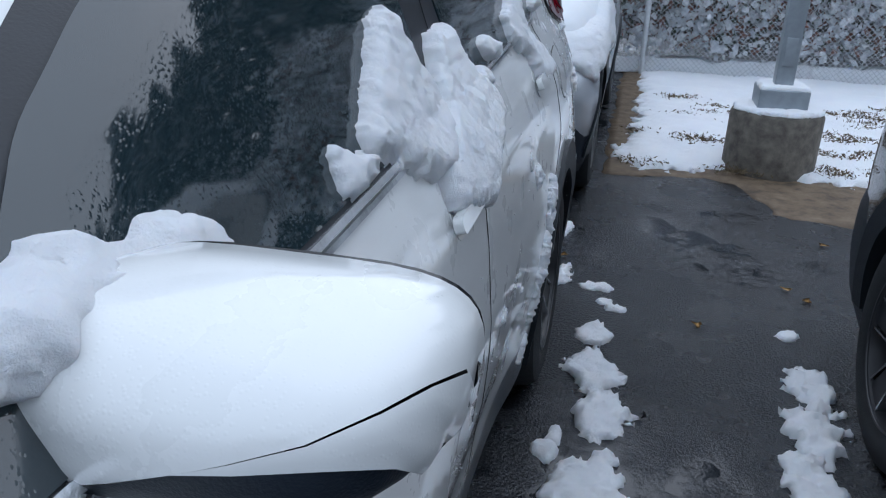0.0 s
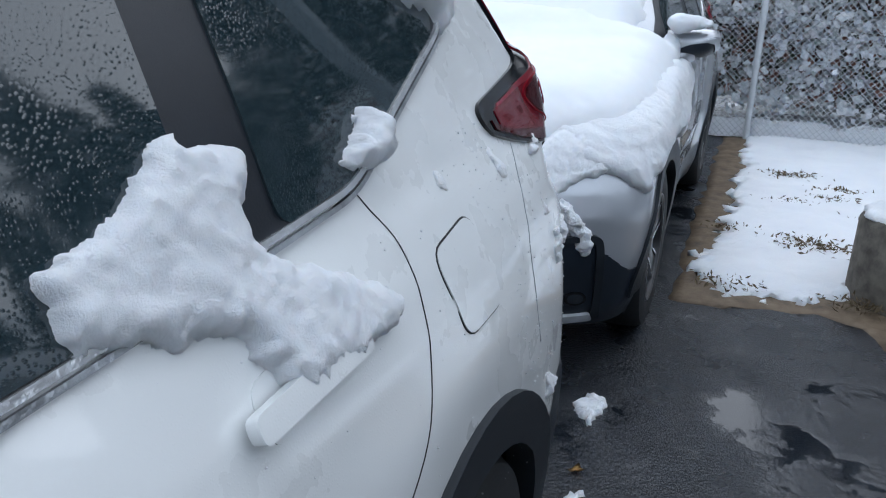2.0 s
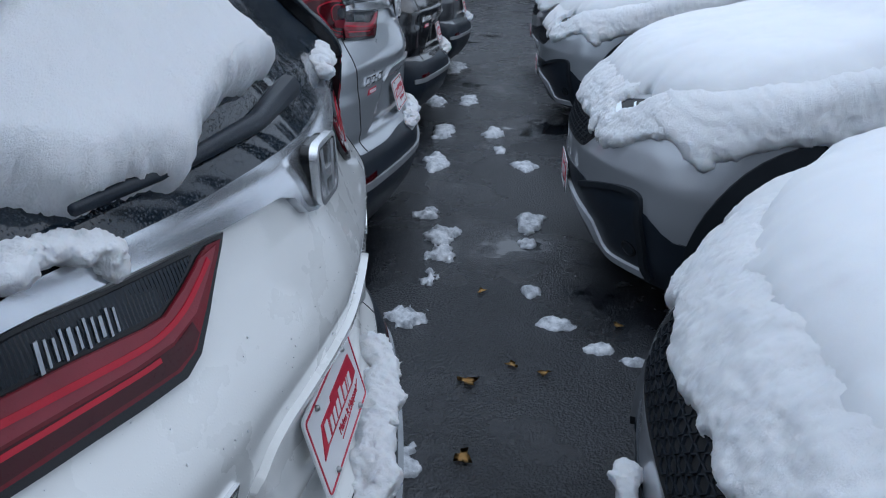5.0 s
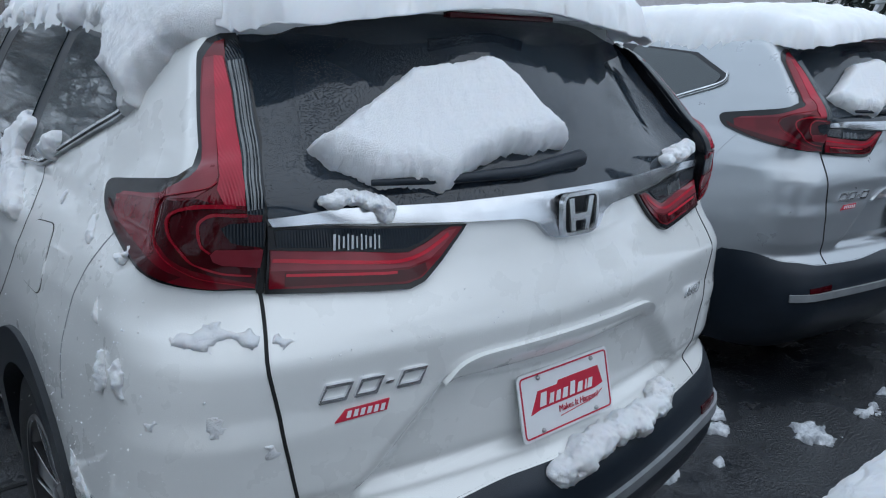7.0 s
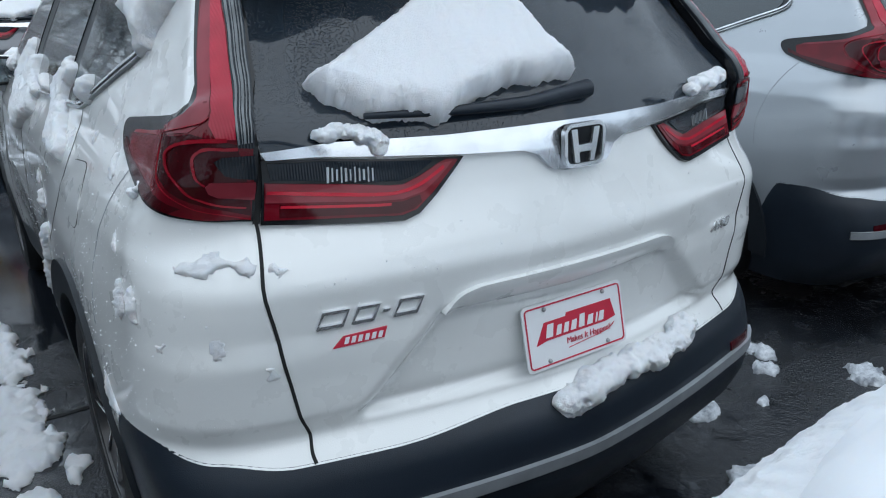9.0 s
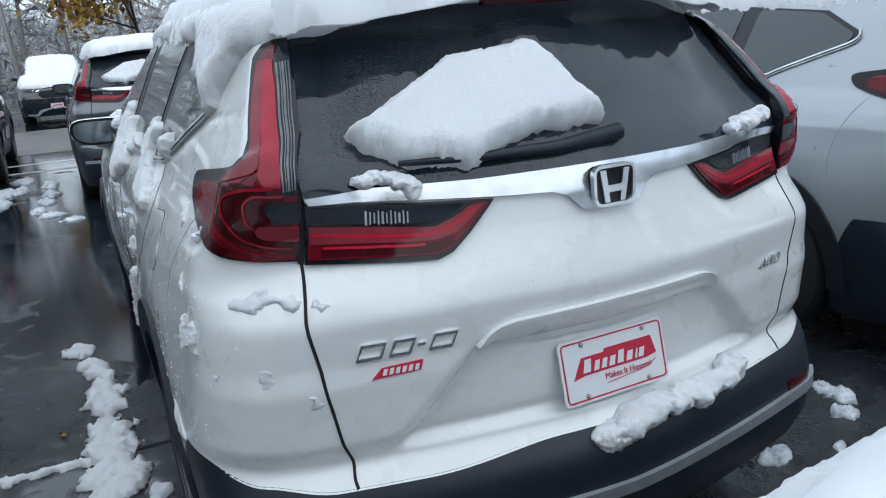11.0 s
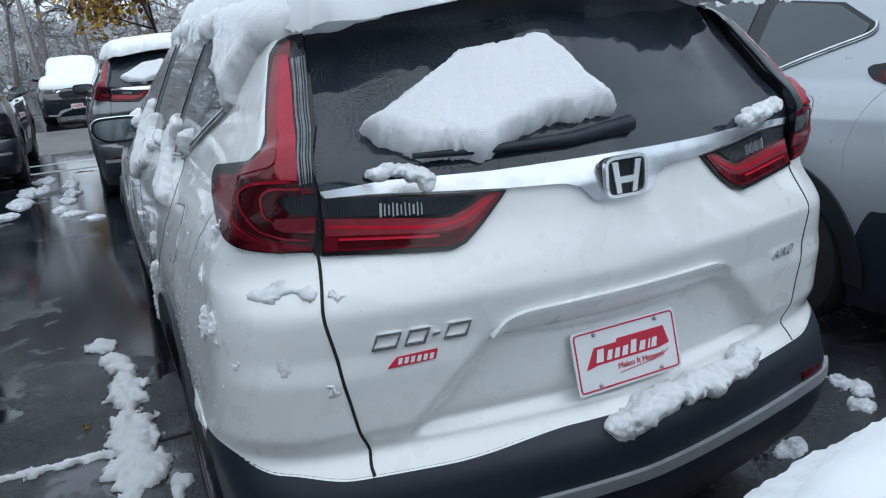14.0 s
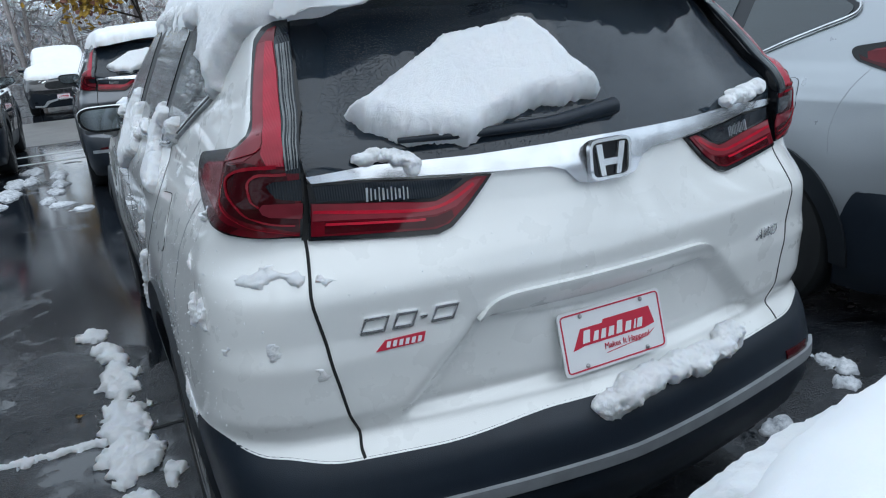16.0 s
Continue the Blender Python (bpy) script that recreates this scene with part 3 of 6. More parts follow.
GUIDE_B = [(-43.0, 1.266), (-45.3, 1.264), (-46.8, 1.255), (-47.8, 1.236), (-47.7, 1.209), (-46.9, 1.184), (-45.9, 1.165), (-44.4, 1.151), (-41.9, 1.143)]
GUIDE_C = [(-42.2, 1.258), (-44.3, 1.259), (-45.2, 1.252), (-45.7, 1.236), (-45.8, 1.205), (-45.3, 1.192)]
LAMP_BLOCK = [(-45.3, 1.19), (-44.9, 1.198), (-41.1, 1.192), (-41.2, 1.155), (-44.3, 1.165), (-45.1, 1.178)]
LAMP_POCKET = [(-44.3, 1.24), (-43.6, 1.248), (-40.9, 1.246), (-41.1, 1.196), (-42.8, 1.203), (-43.6, 1.209), (-44.0, 1.226)]
HATCH_LAMP = [(-40.4, 1.228), (-37.7, 1.222), (-28.6, 1.206), (-17.6, 1.196), (-21.4, 1.13), (-23.7, 1.098), (-25.5, 1.088), (-29.0, 1.091), (-35.5, 1.1), (-40.6, 1.109)]
HATCH_RED = [(-40.3, 1.185), (-35.5, 1.173), (-27.3, 1.156), (-25.6, 1.155), (-23.6, 1.168), (-21.2, 1.188), (-20.0, 1.194), (-18.4, 1.192), (-21.8, 1.136), (-24.1, 1.106), (-25.9, 1.098), (-29.0, 1.101), (-35.5, 1.109), (-40.3, 1.117)]
HATCH_PALE = [(-40.2, 1.184), (-35.5, 1.172), (-27.3, 1.155), (-25.6, 1.154), (-23.6, 1.167), (-21.2, 1.187), (-19.2, 1.19), (-21.0, 1.163), (-23.0, 1.138), (-25.7, 1.127), (-28.9, 1.128), (-34.2, 1.136), (-40.2, 1.147)]
HATCH_LOW = [(-38.9, 1.142), (-34.2, 1.132), (-28.9, 1.124), (-25.7, 1.123), (-23.6, 1.132), (-23.4, 1.118), (-24.5, 1.107), (-26.2, 1.102), (-34.2, 1.112), (-38.9, 1.118)]
REAR_GLASS = [(-40.2, 1.24), (-20, 1.232), (-0.0, 1.232), (20, 1.232), (40.2, 1.24), (41.9, 1.352), (44.5, 1.448), (48.0, 1.545), (40.6, 1.601), (0.0, 1.62), (-40.6, 1.601), (-48.0, 1.545), (-44.5, 1.448), (-41.9, 1.352)]
CHROME = [(-40.4, 1.243), (-19.8, 1.235), (-0.0, 1.238), (19.8, 1.235), (40.4, 1.243), (40.0, 1.228), (30.3, 1.213), (17.7, 1.199), (9.1, 1.193), (6.8, 1.182), (5.0, 1.152), (2.9, 1.144), (-2.9, 1.144), (-5.0, 1.152), (-6.8, 1.182), (-9.1, 1.193), (-17.7, 1.199), (-30.3, 1.213), (-40.0, 1.228)]
GARNISH = [(-0.357, 0.885), (-0.315, 0.928), (-0.27, 0.941), (0, 0.947), (0.27, 0.941), (0.315, 0.928), (0.357, 0.885), (0.17, 0.868), (-0.17, 0.868)]
FRONT_DOOR_GLASS = [(3.14, 1.162), (2.24, 1.19), (2.2, 1.573), (2.42, 1.558), (2.56, 1.525), (2.845, 1.385), (2.965, 1.315)]
REAR_DOOR_GLASS = [(2.05, 1.197), (1.4, 1.222), (1.36, 1.56), (1.6, 1.572), (2.03, 1.58)]
QUARTER_GLASS = [(1.29, 1.228), (1.13, 1.242), (0.73, 1.388), (0.71, 1.425), (0.9, 1.52), (1.26, 1.555)]
PILLARS = [(3.28, 1.15), (2.0, 1.187), (1.5, 1.21), (1.13, 1.232), (0.7, 1.385), (0.68, 1.43), (0.88, 1.53), (1.45, 1.582), (2.1, 1.597), (2.44, 1.58), (2.6, 1.545), (2.87, 1.392), (3.0, 1.315)]
BELT = [(3.28, 1.148), (2.5, 1.17), (2.0, 1.188), (1.5, 1.211), (1.25, 1.225), (1.13, 1.237), (1.0, 1.285), (0.85, 1.338), (0.72, 1.383), (0.685, 1.41), (0.69, 1.44)]


M_ARCH = plain("weathered_black_plastic", (0.013, 0.017, 0.022), 0.5, grain=0.25, grain_scale=420, spec=0.3)
M_BELT = plain("wet_window_chrome", (0.7, 0.72, 0.74), 0.2, 0.65, vary=0.25, grain=0.5, grain_scale=90)
# lower half of the same chrome, its dark reflection put into the base colour
M_BELTLOW = plain("dull_chrome", (0.34, 0.36, 0.38), 0.3, 0.5, vary=0.5, grain=0.6, grain_scale=110)
M_PILLAR = plain("satin_black_pillar", (0.011, 0.014, 0.019), 0.38, grain=0.1, grain_scale=300, spec=0.45)


def flip(poly):
    return [(-a, b) for a, b in poly][::-1]


def to_m(path):
    return [(a * MPD, b) for a, b in path]


def arch_ring(surf, c):
    outer, inner = [], []
    for k in range(25):
        a = radians(-6 + 192 * k / 24)
        outer.append((c + 0.478 * math.cos(a), max(0.25, 0.36 + 0.49 * math.sin(a))))
        inner.append((c + 0.39 * math.cos(a), max(0.25, 0.36 + 0.395 * math.sin(a))))
    bm = bmesh.new()
    pts = np.array(outer + inner)
    lvl = [surf(pts[:, 0], pts[:, 1], o) for o in (0.014, -0.05)]
    n = len(outer)
    v = [[bm.verts.new(p) for p in lv] for lv in lvl]
    for k in range(n - 1):
        bm.faces.new([v[0][k], v[0][k + 1], v[0][n + k + 1], v[0][n + k]])
        bm.faces.new([v[0][k], v[0][k + 1], v[1][k + 1], v[1][k]])
        bm.faces.new([v[0][n + k], v[0][n + k + 1], v[1][n + k + 1], v[1][n + k]])
    bmesh.ops.recalc_face_normals(bm, faces=bm.faces[:])
    sharp_rim(bm)
    return bm


def plate_surf(origin, up):
    o, u = Vector(origin), Vector(up).normalized()
    n = Vector((1, 0, 0)).cross(u)

    def surf(a, b, off=0.0):
        a, b = np.asarray(a, float), np.asarray(b, float)
        off = np.asarray(off, float) + 0 * a
        return np.array(o)[None] + a[:, None] * np.array([1.0, 0, 0]) + b[:, None] * np.array(u)[None] + off[:, None] * np.array(n)[None]
    return surf


def lettering(text, size, shear, surf, u0, v0, off, thick, squeeze=1.0):
    """Built-in letters laid on a surface."""
    c = bpy.data.curves.new("letters", "FONT")
    c.body, c.size, c.shear, c.extrude, c.resolution_u = text, size, shear, thick / 2, 3
    ob = bpy.data.objects.new("letters", c)
    scene.collection.objects.link(ob)
    bpy.context.view_layer.update()
    me = bpy.data.meshes.new_from_object(ob.evaluated_get(bpy.context.evaluated_depsgraph_get()))
    bpy.data.objects.remove(ob)
    bm = bmesh.new()
    bm.from_mesh(me)
    bpy.data.meshes.remove(me)
    co = np.array([v.co[:] for v in bm.verts])
    p = surf(u0 + co[:, 0] * squeeze, v0 + co[:, 1], off + co[:, 2])
    for v, q in zip(bm.verts, p):
        v.co = q
    return bm


RW, RH = 0.1525, 0.076
ROUNDED = fillet([(-RW, -RH), (RW, -RH), (RW, RH), (-RW, RH)], 0.014, 4)


def licence_plate(car, surf, front=False):
    """A dealer's plate: white sheet, red rim, a red brand block as plain shapes and the slogan."""
    plate = part("dealer_plate", panel(ROUNDED, surf, 0.004, 0.004, 0.2), M_PLATE, car, "white dealer plate with a red border")
    inner = fillet([(-RW + 0.008, -RH + 0.008), (RW - 0.008, -RH + 0.008), (RW - 0.008, RH - 0.008), (-RW + 0.008, RH - 0.008)], 0.01, 4)
    part("red_border", ribbon(inner + inner[:2], 0.0035, surf, 0.0055, 0.002), M_PLATERED, plate)
    block = [(-0.122, -0.018), (-0.094, 0.03), (-0.03, 0.03), (-0.026, 0.038), (0.112, 0.038), (0.123, -0.006), (0.09, -0.012), (-0.09, -0.012)]
    part("brand_block", panel(block, surf, 0.0056, 0.002, 0.3), M_PLATERED, plate, "red slanted block with pale bars")
    x = -0.094
    for w, h in ((0.028, 0.03), (0.02, 0.022), (0.02, 0.022), (0.023, 0.022), (0.024, 0.03), (0.024, 0.022), (0.008, 0.022), (0.022, 0.022)):
        bar = [(x, -0.006), (x + w * 0.72, -0.006), (x + w * 0.72 + 0.006, -0.006 + h), (x + 0.008, -0.006 + h)]
        part("brand_bar", panel(bar, surf, 0.0066, 0.002, 0.3), M_PLATE, plate)
        x += w + 0.002
    part("slogan", lettering("Makes It Happen!", 0.021, 0.05, surf, -0.035, -0.034, 0.0058, 0.001, 0.92), M_PLATERED, plate)
    part("slogan_line", ribbon(smooth_path([(-0.03, -0.044), (0.03, -0.039), (0.09, -0.033), (0.118, -0.02)]), 0.0016, surf, 0.0056, 0.001), M_PLATERED, plate)
    if front:
        strip = [(-0.15, -0.074), (0.15, -0.074), (0.15, -0.046), (-0.15, -0.046)]
        part("dark_strip", panel(strip, surf, 0.0062, 0.002, 0.3), M_GLOSS, plate, "black strip with pale bars")
        for k in range(10):
            a = -0.1 + 0.02 * k + (0.004 if k > 5 else 0)
            part("pale_bar", panel([(a, -0.068), (a + 0.012, -0.068), (a + 0.012, -0.052), (a, -0.052)], surf, 0.0072, 0.002, 0.3), M_PLATE, plate)
    for sx in (-0.09, 0.09):
        for sz in (-0.06, 0.06):
            q = surf([sx], [sz], 0.006)[0]
            bm = bmesh.new()
            bmesh.ops.create_uvsphere(bm, u_segments=10, v_segments=6, radius=0.0055)
            bmesh.ops.translate(bm, vec=Vector(q), verts=bm.verts[:])
            part("screw", bm, M_SCREW, plate)
    return plate


def lamp_swell(u, v):
    """How far the outer lamp stands proud of the body."""
    edge = np.interp(v, [1.1, 1.28, 1.33, 1.455, 1.545], [52, 52, 47.2, 49.6, 50.8])
    return 0.022 * ss(0, 4.5, edge - np.abs(u)) * ss(1.1, 1.22, v) * ss(1.56, 1.5, v)


def on_lamp(u, v, off=0.0):
    u, v = np.asarray(u, float), np.asarray(v, float)
    return on_rear(u, v, off + lamp_swell(u, v))


def lamp_m(u, v, off=0.0):
    return on_lamp(np.asarray(u, float) / MPD, v, off)


def tail_lamps(car, s):
    f = (lambda p: p) if s < 0 else flip
    g = (lambda p: to_m(p)) if s < 0 else (lambda p: to_m([(-a, b) for a, b in p]))
    lamp = part("tail_lamp", panel(f(LAMP), on_lamp, 0.008, 0.035, (1, 0.012)), M_GLOSS, car, "red tail lamp with a smoked rim")
    part("red_lens", panel(f(LAMP_RED), on_lamp, 0.0100, 0.006, (1, 0.012)), M_REDMID, lamp)
    # sky reflection above and shade below, coloured onto the one red lens
    part("pale_lens", panel(f(LAMP_SKYLIT), on_lamp, 0.0112, 0.004, (1, 0.012)), M_REDPALE, lamp)
    part("dark_lens", panel(f(LAMP_SHADED), on_lamp, 0.0111, 0.004, (1, 0.012)), M_REDDARK, lamp)
    part("deep_lens", panel(f(LAMP_DEEP), on_lamp, 0.0112, 0.004, (1, 0.012)), M_REDDARK, lamp)
    part("red_column", panel(f(COLUMN), on_lamp, 0.0128, 0.006, (1, 0.012)), M_REDCOLUMN, lamp)
    part("clear_lens", panel(f(LAMP_CLEAR), on_lamp, 0.0118, 0.006, (1, 0.012)), M_DARKCLEAR, lamp)
    for k, wd in ((0.15, 0.0026), (0.35, 0.0014), (0.5, 0.003), (0.68, 0.0014), (0.85, 0.0018)):
        rod = [(a + (b - a) * k, z) for a, b, z in ((-42.3, -40.9, 1.262), (-42.5, -40.95, 1.28), (-43.2, -41.8, 1.323), (-44.6, -43.2, 1.376), (-46.0, -44.6, 1.43), (-47.6, -46.2, 1.484))]
        part("clear_rod", ribbon(smooth_path(g(rod), 30), wd, lamp_m, 0.0135, 0.003), M_ROD, lamp)
    part("lower_lens", panel(f(LAMP_BLOCK), on_lamp, 0.0128, 0.004, (1, 0.012)), M_REDPALE, lamp)
    part("clear_pocket", panel(f(LAMP_POCKET), on_lamp, 0.0124, 0.004, (1, 0.012)), M_DARKCLEAR, lamp)
    for path, wd in ((GUIDE_A, 0.0016), (GUIDE_B, 0.0032), (GUIDE_C, 0.003)):
        part("light_guide", ribbon(smooth_path(g(path), 60), wd, lamp_m, 0.0134, 0.003), M_RED, lamp)
    hl = part("hatch_lamp", panel(f(HATCH_LAMP), on_rear, 0.010, 0.02, (2, 0.015)), M_GLOSS, car, "red hatch lamp with a clear upper lens")
    part("red_lens", panel(f(HATCH_RED), on_rear, 0.0125, 0.008, (2, 0.015)), M_REDMID, hl)
    part("pale_lens", panel(f(HATCH_PALE), on_rear, 0.0140, 0.006, (2, 0.015)), M_REDPALE, hl)
    part("dark_lens", panel(f(HATCH_LOW), on_rear, 0.0136, 0.006, (2, 0.015)), M_REDDARK, hl)
    band = [(-40.1, 1.165), (-35.5, 1.153), (-28.8, 1.141), (-26.0, 1.141), (-23.3, 1.154), (-20.4, 1.182)]
    part("light_guide", ribbon(smooth_path(g(band), 40), 0.007, rear_m, 0.0152, 0.004), M_REDLINE, hl)
    band2 = [(-38.8, 1.137), (-34.2, 1.128), (-28.9, 1.121), (-27.1, 1.12)]
    part("lower_guide", ribbon(smooth_path(g(band2), 24), 0.005, rear_m, 0.0148, 0.004), M_REDLINE, hl)
    clear = [(-39.9, 1.221), (-30.2, 1.204), (-21.7, 1.194), (-24.2, 1.17), (-26.0, 1.162), (-30.3, 1.167), (-39.7, 1.189)]
    part("clear_lens", panel(f(clear), on_rear, 0.0125, 0.006, (2, 0.015)), M_DARKCLEAR, hl)
    for k in range(11):
        a = -34.1 + 0.5 * k
        lo = 0.002 * (k % 3)
        part("reflector_rib", ribbon(g([(a, 1.172 + lo - 0.0006 * k), (a, 1.185 - 0.0006 * k), (a, 1.2 - lo - 0.0007 * k)]), 0.0028 if k % 4 else 0.0042, rear_m, 0.0145, 0.004), M_REFLECTOR, hl)


def mirror(car, s, paint_mat):
    cx, cz, y0 = s * 0.928, 1.188, 2.93
    rings = [(y0 - 0.002, 0.114, 0.062), (y0 + 0.004, 0.118, 0.066), (y0 + 0.04, 0.118, 0.067), (y0 + 0.08, 0.114, 0.061), (y0 + 0.11, 0.103, 0.05), (y0 + 0.132, 0.076, 0.032), (y0 + 0.141, 0.034, 0.014), (y0 + 0.143, 0.0, 0.0)]
    for kind, a0, a1, grow in (("mirror_cap", -58, 186, 1.0), ("mirror_lip", 187, 216, 1.015), ("mirror_base", 215, 303, 0.95)):
        bm = bmesh.new()
        rows = []
        for y, rx, rz in rings:
            row = []
            lift = 46 * (y - y0) / 0.14
            b0 = a0 if kind == "mirror_cap" else a0 - lift
            b1 = a1 if kind == "mirror_base" else a1 - lift
            for k in range(25):
                a = radians(b0 + (b1 - b0) * k / 24)
                c, t = math.cos(a), math.sin(a)
                if s > 0:
                    c = -c
                x = math.copysign(abs(c) ** 0.5, c) * rx * grow
                deep = ss(0.0, 0.1, y - y0)
                if c * s > 0:
                    x *= 1 - 0.42 * max(0.0, -t)
                else:
                    x *= 1.12 + 0.55 * deep
                z = math.copysign(abs(t) ** 0.52, t) * rz
                if t < 0 and c * s < 0:
                    z *= 1 + 0.5 * deep * abs(c)
                row.append(bm.verts.new((cx - s * 0.1 * (y - y0) + x, y, cz + z)))
            rows.append(row)
        for a, b in zip(rows, rows[1:]):
            for k in range(24):
                bm.faces.new([a[k], a[k + 1], b[k + 1], b[k]])
        bmesh.ops.remove_doubles(bm, verts=bm.verts[:], dist=1e-5)
        bmesh.ops.recalc_face_normals(bm, faces=bm.faces[:])
        m = part(kind, bm, M_PLASTIC if kind == "mirror_base" else paint_mat, car)
        if kind == "mirror_cap":
            cap = m
    oval = []
    for k in range(32):
        a = k * math.tau / 32
        c, t = math.cos(a), math.sin(a)
        oval.append((math.copysign(abs(c) ** 0.5, c) * ((1 - 0.42 * max(0.0, -t)) if c * s > 0 else 1.12), math.copysign(abs(t) ** 0.52, t)))

    def face(u, v, off=0.0):
        u, v = np.asarray(u, float), np.asarray(v, float)
        return np.stack([cx + u, 0 * u + y0 - off, cz + v], 1)
    part("mirror_rim", panel([(a * 0.116, b * 0.064) for a, b in oval], face, 0.004, 0.02, 0.5), M_GLOSS, cap)
    part("mirror_glass", panel([(a * 0.104, b * 0.052) for a, b in oval], face, 0.0065, 0.004, 0.5), M_MIRROR, cap, "mirror glass with snow on its lower edge")
    part("mirror_arm", tube([(s * 0.8, 3.04, 1.11), (s * 0.86, 3.02, 1.125), (s * 0.92, 3.0, 1.15)], 0.045, 14), paint_mat, car)


def door_handle(car, s, y, z, paint_mat):
    surf = on_left if s < 0 else on_right
    outline = fillet([(y - 0.1, z + 0.004), (y + 0.1, z - 0.004), (y + 0.1, z - 0.028), (y - 0.1, z - 0.026)], 0.012, 4)
    part("handle_recess", panel(fillet([(y - 0.085, z + 0.02), (y + 0.075, z + 0.015), (y + 0.07, z - 0.05), (y - 0.08, z - 0.045)], 0.03, 4), surf, 0.0015, 0.004, 0.05), paint_mat, car)
    part("door_handle", panel(outline, surf, 0.025, 0.015, 0.012), paint_mat, car)
    part("handle_mount", panel([(y - 0.098, z), (y - 0.06, z), (y - 0.06, z - 0.026), (y - 0.098, z - 0.026)], surf, 0.023, 0.028, 0.03), paint_mat, car)


SEAMS_SIDE = [
    [(1.13, 1.235), (1.085, 1.15), (1.1, 1.05), (1.17, 0.93), (1.32, 0.83)],
    [(2.17, 1.183), (2.158, 1.0), (2.15, 0.8), (2.15, 0.45)],
    [(3.06, 1.15), (3.03, 0.9), (3.05, 0.45)],
    [(0.54, 1.178), (0.59, 1.11), (0.63, 1.02), (0.65, 0.92), (0.64, 0.82)],
]
FLAP = fillet([(1.02, 1.118), (0.862, 1.134), (0.835, 0.985), (0.995, 0.988)], 0.035, 5)
HATCH_SEAM = [(-41.0, 1.115), (-40.2, 1.053), (-39.8, 1.005), (-38.6, 0.84), (-37.8, 0.724), (-37.1, 0.65), (-36.4, 0.622)]
WHEEL = wheel_thing()


def build_car(name, paint_mat):
    car = empty(name)
    v, f = shell(low_line, lambda k, q: 1.679, 150)
    part("body", (v, f), paint_mat, car)
    v, f = shell(lambda k, q: 0.2, lambda k, q: low_line(k, q) + 0.004, 18)
    part("lower_cladding", (v, f), M_PLASTIC, car)
    part("underbody", box(-0.7, 0.7, 0.25, 4.2, 0.19, 0.5, 0.02), M_SEAM, car)
    for y in AXLES:
        part("wheel_well", box(-0.84, 0.84, y - 0.4, y + 0.4, 0.3, 0.78, 0.1), M_SEAM, car)
    part("rear_window", panel(REAR_GLASS, on_rear, 0.006, 0.01, (2, 0.02)), M_GLASS, car, "tinted rear window beaded with rain")
    part("chrome_strip", panel(CHROME, on_rear, 0.014, 0.02, (2, 0.012)), M_STRIP, car, "chrome strip across the hatch")
    for s in (-1, 1):
        tail_lamps(car, s)
        surf = on_left if s < 0 else on_right
        part("window_pillar", panel(PILLARS, surf, 0.004, 0.01, (0.04, 0.025)), M_PILLAR, car)
        part("pillar_gap", ribbon(smooth_path([(2.04, 1.575), (2.088, 1.418), (2.107, 1.359), (2.124, 1.297), (2.15, 1.19)], 20), 0.0014, surf, 0.0052, 0.004), M_SEAM, car)
        part("front_window", panel(fillet(FRONT_DOOR_GLASS, 0.03), surf, 0.0075, 0.006, (0.04, 0.025)), M_SIDEGLASS, car)
        part("door_window", panel(fillet(REAR_DOOR_GLASS, 0.03), surf, 0.0075, 0.006, (0.04, 0.025)), M_SIDEGLASS, car)
        part("quarter_window", panel(fillet(QUARTER_GLASS, 0.03), surf, 0.0075, 0.006, (0.04, 0.025)), M_SIDEGLASS, car)
        part("belt_trim", ribbon(smooth_path([(a, b + 0.003) for a, b in BELT], 60), 0.007, surf, 0.012, 0.012), M_BELT, car, "wet chrome window trim")
        part("belt_lip", ribbon(smooth_path([(a - 0.004, b - 0.007) for a, b in BELT], 60), 0.0055, surf, 0.009, 0.009), M_BELTLOW, car)
        part("belt_seal", ribbon(smooth_path([(a, b - 0.008) for a, b in BELT[:6]], 50), 0.003, surf, 0.007, 0.008), M_ARCH, car)
        for k, q in enumerate(SEAMS_SIDE):
            part("panel_gap", ribbon(smooth_path(q, 30), 0.0014, surf, 0.0012, 0.004), M_SKID if k == 3 else M_SEAM, car)
        q = to_m(HATCH_SEAM if s < 0 else [(-a, b) for a, b in HATCH_SEAM])
        part("hatch_gap", ribbon(smooth_path(q, 40), 0.0055 if s < 0 else 0.003, rear_m, 0.0014, 0.004), M_SEAM, car)
        q = [(-41, 1.112), (-40.7, 1.2), (-40.8, 1.255), (-42.3, 1.352), (-44.9, 1.448), (-48.2, 1.545)]
        part("lamp_gap", ribbon(smooth_path(to_m(q if s < 0 else [(-a, b) for a, b in q]), 40), 0.011, rear_m, 0.004, 0.006), M_SEAM, car)
        for y in AXLES:
            part("arch_trim", arch_ring(surf, y), M_ARCH, car)
        mirror(car, s, paint_mat)
        door_handle(car, s, 1.355, 1.115, paint_mat)
        door_handle(car, s, 2.29, 1.078, paint_mat)
        q = [(35.3, 0.534), (41.5, 0.527), (41.4, 0.5), (35.4, 0.508)]
        part("rear_reflector", panel(q if s > 0 else flip(q), on_rear, 0.004, 0.008, (2, 0.02)), M_REDDARK, car)
    part("fuel_flap", panel(FLAP, on_left, 0.0025, 0.008, 0.04), paint_mat, car)
    part("flap_gap", ribbon(FLAP + FLAP[:2], 0.005, on_left, 0.0012, 0.004), M_SEAM, car)
    part("skid_trim", ribbon([(x * MPD, 0.494 - 0.000004 * x * x) for x in np.linspace(-46, 46, 50)], 0.032, rear_m, 0.012, 0.016), M_SKID, car, "grey trim line along the bumper")
